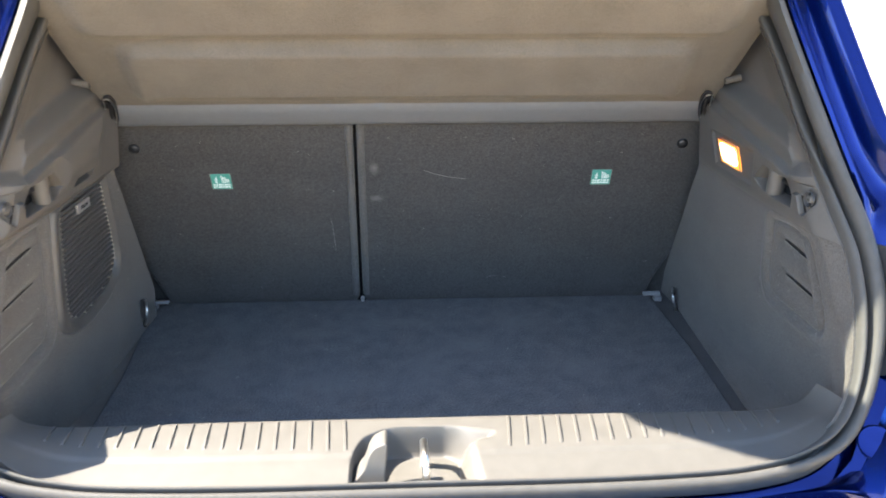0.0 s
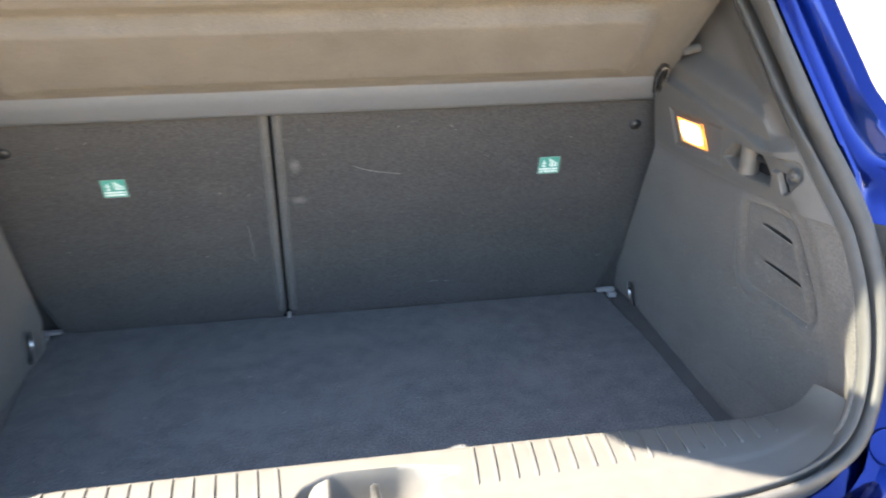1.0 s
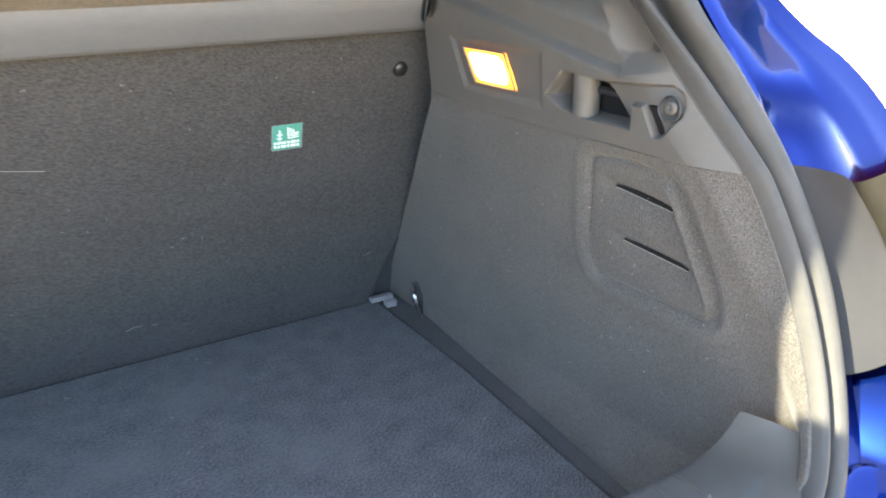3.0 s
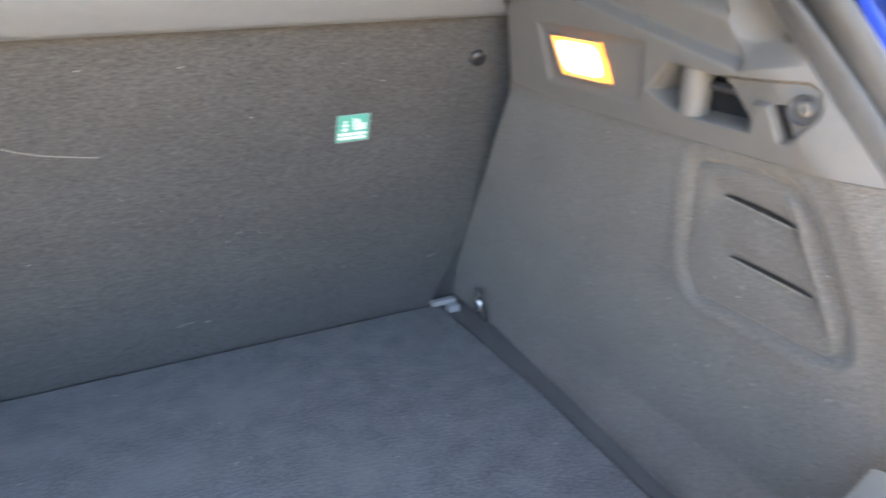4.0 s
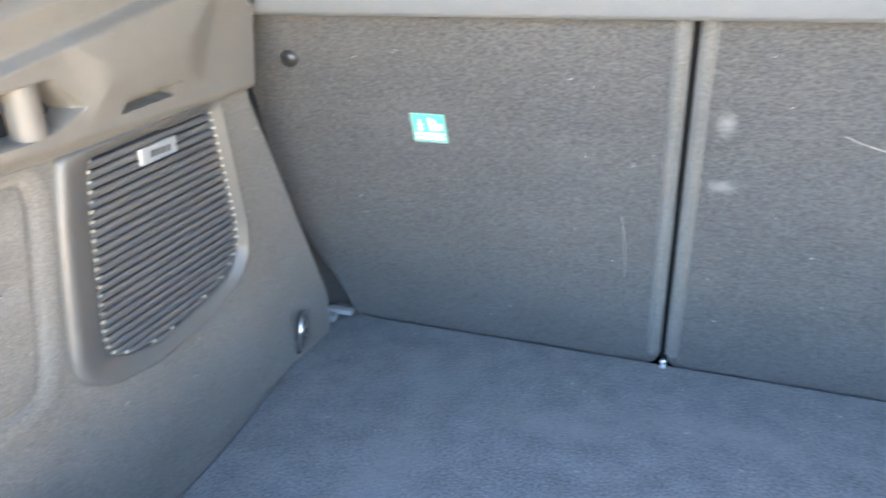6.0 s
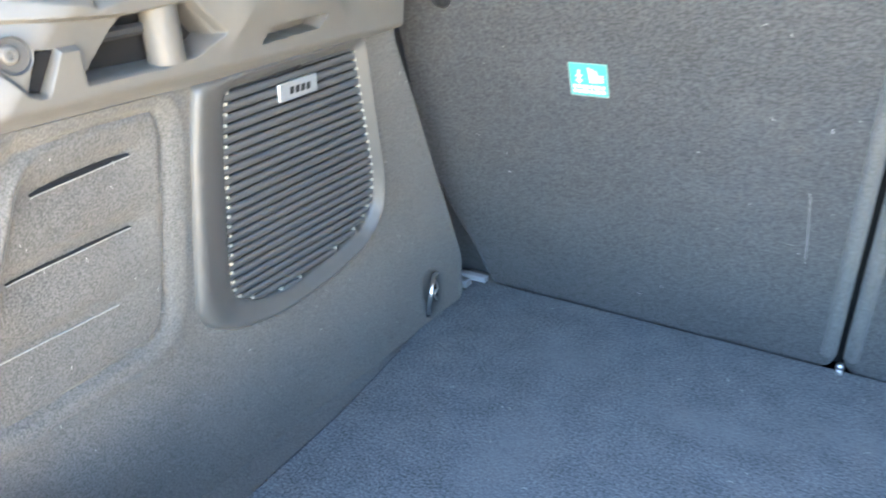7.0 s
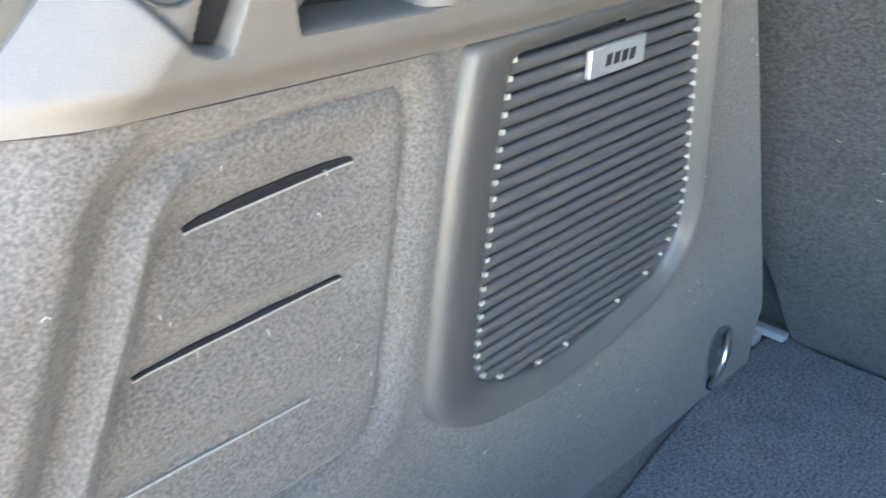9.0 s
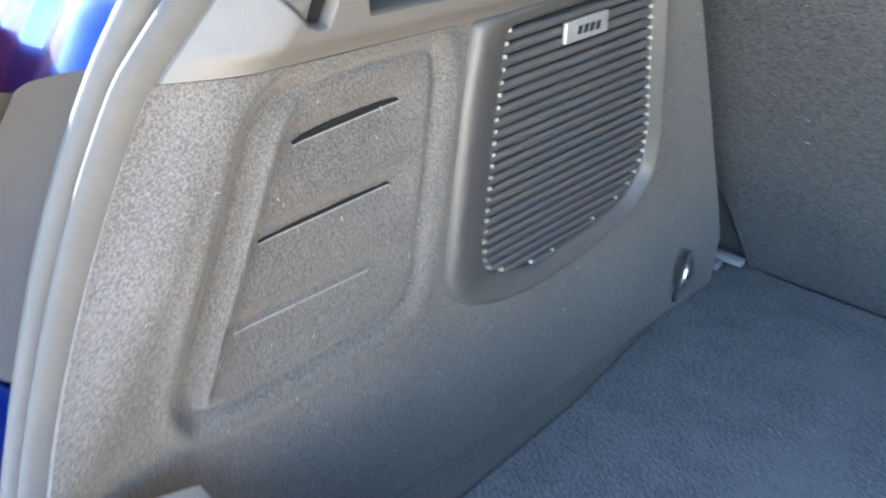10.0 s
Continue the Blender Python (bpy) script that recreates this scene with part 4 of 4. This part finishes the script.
def seal_row(w, n):
    """The seal is slimmer round the lower corners and along the sill."""
    def at(i):
        k = 1.0 - 0.28 * smooth01(0.30, 0.16, LOOP[i % len(LOOP)][1])
        q = min(1.0, max(0.0, 1.0 - (w - 0.002) / 0.036)) * smooth01(0.30, 0.38, abs(LOOP[i % len(LOOP)][0]))
        z = LOOP[i % len(LOOP)][1]
        return ((w - 0.002) * k + 0.002 + 0.0015 * (1 - k) / 0.28 + q * rim_in(z), n * k, q * rim_ahead(z))
    return at


seal = part("opening_seal", loft([seal_row(w, n) for w, n in SEAL]), M_RUBBER, car, "double-lipped grey rubber seal", angle=80)


def flare(i, w, n, a=1.0):
    """Body-colour rows widen towards the shoulder of the car."""
    x, z = LOOP[i % len(LOOP)]
    k = smooth01(0.45, 0.29, z) * smooth01(0.15, 0.26, abs(x)) * smooth01(0.12, 0.20, z)
    return (w + 0.085 * a * k, n)


def upper(i):
    return smooth01(0.31, 0.42, LOOP[i % len(LOOP)][1])


def keep(i):
    return smooth01(0.13, 0.20, LOOP[i % len(LOOP)][1])


def ridge(i, w, n, a, low=-0.012):
    """Rows of the jamb beside the seal; the ridge and the gutter there end above the tail lamp."""
    k = smooth01(0.33, 0.38, LOOP[i % len(LOOP)][1])
    return flare(i, w, n * k + low * (1 - k), a)


# a ridge beside the seal, a deep gutter, a second ridge, then the skin of the quarter panel
jamb = loft([(0.034, -0.012), (0.040, -0.012), lambda i: ridge(i, 0.044, 0.001, 0.03), lambda i: ridge(i, 0.048, 0.004, 0.05), lambda i: ridge(i, 0.052, 0.001, 0.08), lambda i: ridge(i, 0.056, -0.014, 0.14, -0.002), lambda i: ridge(i, 0.064, -0.023, 0.24, 0.004), lambda i: ridge(i, 0.075, -0.022, 0.38, 0.0065), lambda i: ridge(i, 0.083, -0.013, 0.50, 0.001), lambda i: flare(i, 0.088, -0.001, 0.60), lambda i: flare(i, 0.093, 0.0055, 0.72), lambda i: flare(i, 0.098, 0.0050, 0.84),
             lambda i: flare(i, 0.104, 0.008), lambda i: flare(i, 0.110, 0.009), lambda i: flare(i, 0.116, 0.004), lambda i: (*flare(i, 0.121 - 0.006 * upper(i), -0.008, 0.97), 0.02 * keep(i)), lambda i: (*flare(i, 0.122 - 0.016 * upper(i), -0.01, 0.9), 0.07 * keep(i)), lambda i: (*flare(i, 0.118 - 0.045 * upper(i), -0.01, 0.75), 0.30 * keep(i)), lambda i: (*flare(i, 0.10 - 0.045 * upper(i), -0.01, 0.6), 0.80 * keep(i))])
part("painted_jamb", jamb, M_BLUE, car, "glossy blue painted gutter and quarter panels", angle=50)
part("under_body", box_bm(-0.60, 0.60, -0.66, 0.9, -0.30, -0.10), M_DARK, car)
part("bulkhead", box_bm(-0.60, 0.60, 0.25, 0.28, -0.2, 0.70), M_DARK, car)

# tail lamps: grey back, dull flank and red lens on each corner
def patch(sd, rows):
    """A smooth skin over a few short rows of points, mirrored by sd."""
    fine = [spline(r, 6) for r in rows]
    cols = [spline(c, 5) for c in zip(*fine)]
    return grid_bm([[(sd * p.x, p.y, p.z) for p in c] for c in cols])


for sd in (-1, 1):
    tl = part("tail_lamp", patch(sd, [[(0.58, -0.586, 0.336), (0.594, -0.626, 0.262), (0.575, -0.668, 0.19)], [(0.596, -0.6011, 0.3359), (0.608, -0.6429, 0.2678), (0.5921, -0.6836, 0.1992)], [(0.6073, -0.6232, 0.3328), (0.622, -0.6594, 0.276), (0.6122, -0.6986, 0.2137)], [(0.6127, -0.6306, 0.3262), (0.6234, -0.6618, 0.2784), (0.6147, -0.7008, 0.218)], [(0.6147, -0.6189, 0.3242), (0.6254, -0.6501, 0.2794), (0.6166, -0.6891, 0.2199)]]), M_LAMPBACK, car, "grey plastic back of the tail lamp")
    part("lamp_flank", patch(sd, [[(0.6138, -0.6232, 0.3274), (0.6246, -0.6565, 0.2775), (0.6158, -0.6936, 0.2169)], [(0.6126, -0.6379, 0.3308), (0.6242, -0.6681, 0.2793), (0.6155, -0.705, 0.2166)], [(0.6207, -0.662, 0.349), (0.6262, -0.6896, 0.2938), (0.617, -0.7374, 0.2156)], [(0.635, -0.6732, 0.3603), (0.635, -0.6979, 0.3101), (0.6262, -0.7559, 0.2142)]]), M_OLIVE, tl, "dull brown-grey lamp flank")
    part("lens", patch(sd, [[(0.6333, -0.6697, 0.3594), (0.6333, -0.6943, 0.3101), (0.6245, -0.7507, 0.2142)], [(0.6403, -0.6767, 0.3541), (0.6421, -0.7049, 0.3075), (0.6333, -0.7595, 0.2115)], [(0.6878, -0.6679, 0.3515), (0.6922, -0.6979, 0.2987), (0.6922, -0.7507, 0.2071)], [(0.7409, -0.6297, 0.3429), (0.7499, -0.6612, 0.2835), (0.7499, -0.7152, 0.1963)], [(0.7769, -0.5435, 0.3317), (0.7862, -0.5714, 0.2704), (0.7862, -0.6179, 0.1839)]]), M_RED, tl, "red lamp lens")
    part("buffer", lathe_bm([(0.021, -0.010), (0.021, 0.000), (0.019, 0.002), (0.016, 0.0015), (0.004, 0.0025)], (sd * 0.551, -0.722, 0.130), (sd * -0.35, -0.72, 0.60), 24), M_BLUE, car, "round blue bump stop")
    part("buffer", lathe_bm([(0.014, -0.012), (0.014, -0.004), (0.012, -0.002), (0.006, -0.0015)], (sd * 0.584, -0.560, 0.372), (sd * 0.1, -0.86, 0.5), 20), M_LAMPBACK, car, "round grey rubber stop")
    # bumper corner below the lamp
    rows = []
    for i0, rg, rt, far in (((0.560, -0.664, 0.188), (0.631, -0.6895, 0.2065), (0.6149, -0.7458, 0.2169), (0.7139, -0.7332, 0.1918)),
                            ((0.550, -0.698, 0.156), (0.590, -0.716, 0.176), (0.6167, -0.7676, 0.1751), (0.7577, -0.7582, 0.1516)),
                            ((0.522, -0.728, 0.110), (0.556, -0.750, 0.125), (0.6093, -0.7951, 0.114), (0.7936, -0.7903, 0.0849)),
                            ((0.490, -0.745, 0.086), (0.535, -0.776, 0.085), (0.610, -0.812, 0.050), (0.82, -0.800, 0.020)),
                            ((0.490, -0.760, -0.20), (0.530, -0.830, -0.20), (0.610, -0.850, -0.20), (0.82, -0.830, -0.20))):
        mid = ((i0[0] + rg[0]) / 2, (i0[1] + rg[1]) / 2 + 0.010, (i0[2] + rg[2]) / 2 - 0.006)
        rows.append([(sd * p[0], p[1], p[2]) for p in (i0, mid, rg, rt, far, (far[0] + 0.02, far[1] + 0.3, far[2]))])
    part("bumper_corner", grid_bm(rows), M_BLUE, car, "glossy blue bumper corner", angle=22)
rows = []
for y, z in ((-0.735, 0.082), (-0.752, 0.076), (-0.772, 0.060), (-0.800, 0.050), (-0.835, 0.046), (-0.850, 0.030), (-0.855, -0.20)):
    rows.append([(0.515 * (-1 + 2 * k / 30), y + 0.03 * abs(-1 + 2 * k / 30) ** 3, z + 0.012 * abs(-1 + 2 * k / 30) ** 3) for k in range(31)])
part("bumper", grid_bm(rows), M_BLUE, car, "glossy blue rear bumper top", angle=40)

# tailgate raised over the opening; unseen, its rails cut to shape the sill's shadow
tailgate = thing("tailgate", "raised blue tailgate with a rear window, open above the boot", "tailgate")


def gate_point(x, s2, h):
    return (x, -0.30 - s2 * 0.94, 0.865 + s2 * 0.34 + h)


def gate_panel(name, poly, label, material=M_BLUE):
    return part(name, prism(poly, gate_point, 0.05), material, tailgate, label, bevel=0.008)


gate_panel("side_rail", [(-0.56, 0.0), (-0.37, 0.0), (-0.32, 0.308), (-0.32, 0.72), (-0.445, 0.72), (-0.465, 0.39), (-0.575, 0.31), (-0.585, 0.27)], "blue window rail")
gate_panel("side_rail", [(0.56, 0.0), (0.37, 0.0), (0.32, 0.308), (0.32, 0.72), (0.445, 0.72), (0.465, 0.39), (0.575, 0.31), (0.585, 0.27)], "blue window rail")
gate_panel("header", [(-0.37, -0.02), (0.37, -0.02), (0.32, 0.308), (-0.32, 0.308)], "blue upper rail with spoiler")
gate_panel("lower_panel", [(-0.445, 0.72), (0.445, 0.72), (0.42, 1.05), (-0.42, 1.05)], "blue lower skin")
glass = part("window_pane", prism([(-0.322, 0.306), (0.322, 0.306), (0.322, 0.722), (-0.322, 0.722)], lambda a, b, d: gate_point(a, b, 0.02 + d), 0.004), M_GLASS, tailgate, "tinted rear window glass")

# ---- loose lint ----
rng = random.Random(4)
bm = bmesh.new()
for k in range(70):
    x, y = rng.uniform(-0.48, 0.48), rng.uniform(-0.57, -0.02)
    a, ln = rng.uniform(0, math.pi), rng.uniform(0.0015, 0.006)
    c, d = Vector((x, y, 0.0008)), Vector((math.cos(a), math.sin(a), 0)) * ln * 0.5
    side_v = Vector((-d.y, d.x, 0)) * rng.uniform(-0.5, 0.5)
    tube_bm([c - d, c + side_v + Vector((0, 0, 0.0008)), c + d], rng.uniform(0.00016, 0.00034), 5, bm)
for k in range(60):
    x, z = rng.uniform(-0.49, 0.49), rng.uniform(0.03, 0.38)
    a, ln = rng.uniform(0, math.pi), rng.uniform(0.001, 0.005)
    c, d = Vector(seat_point(x, z, -0.0006)), Vector(seat_point(math.cos(a), math.sin(a), 0)) * ln * 0.5
    tube_bm([c - d, c + Vector((0, -0.0008, 0)), c + d], rng.uniform(0.00014, 0.00028), 5, bm)
for sd in (-1, 1):
    for k in range(60):
        y, z = rng.uniform(-0.64, -0.12), rng.uniform(0.03, 0.32)
        a, ln = rng.uniform(0, math.pi), rng.uniform(0.0012, 0.0038)
        pts = []
        for q in (-0.5, 0.0, 0.5):
            yy, zz = y + math.cos(a) * ln * q, z + math.sin(a) * ln * q + 0.001 * (q == 0)
            pts.append((wall_x(sd, yy, zz) + sd * (carpet_offset(sd, yy, zz) - 0.0012), yy, zz))
        tube_bm(pts, rng.uniform(0.00012, 0.00024), 5, bm)
tagged(part("lint", bm, M_LINT), "pale lint and hairs on the felt and carpet", "lint", kind="stuff")
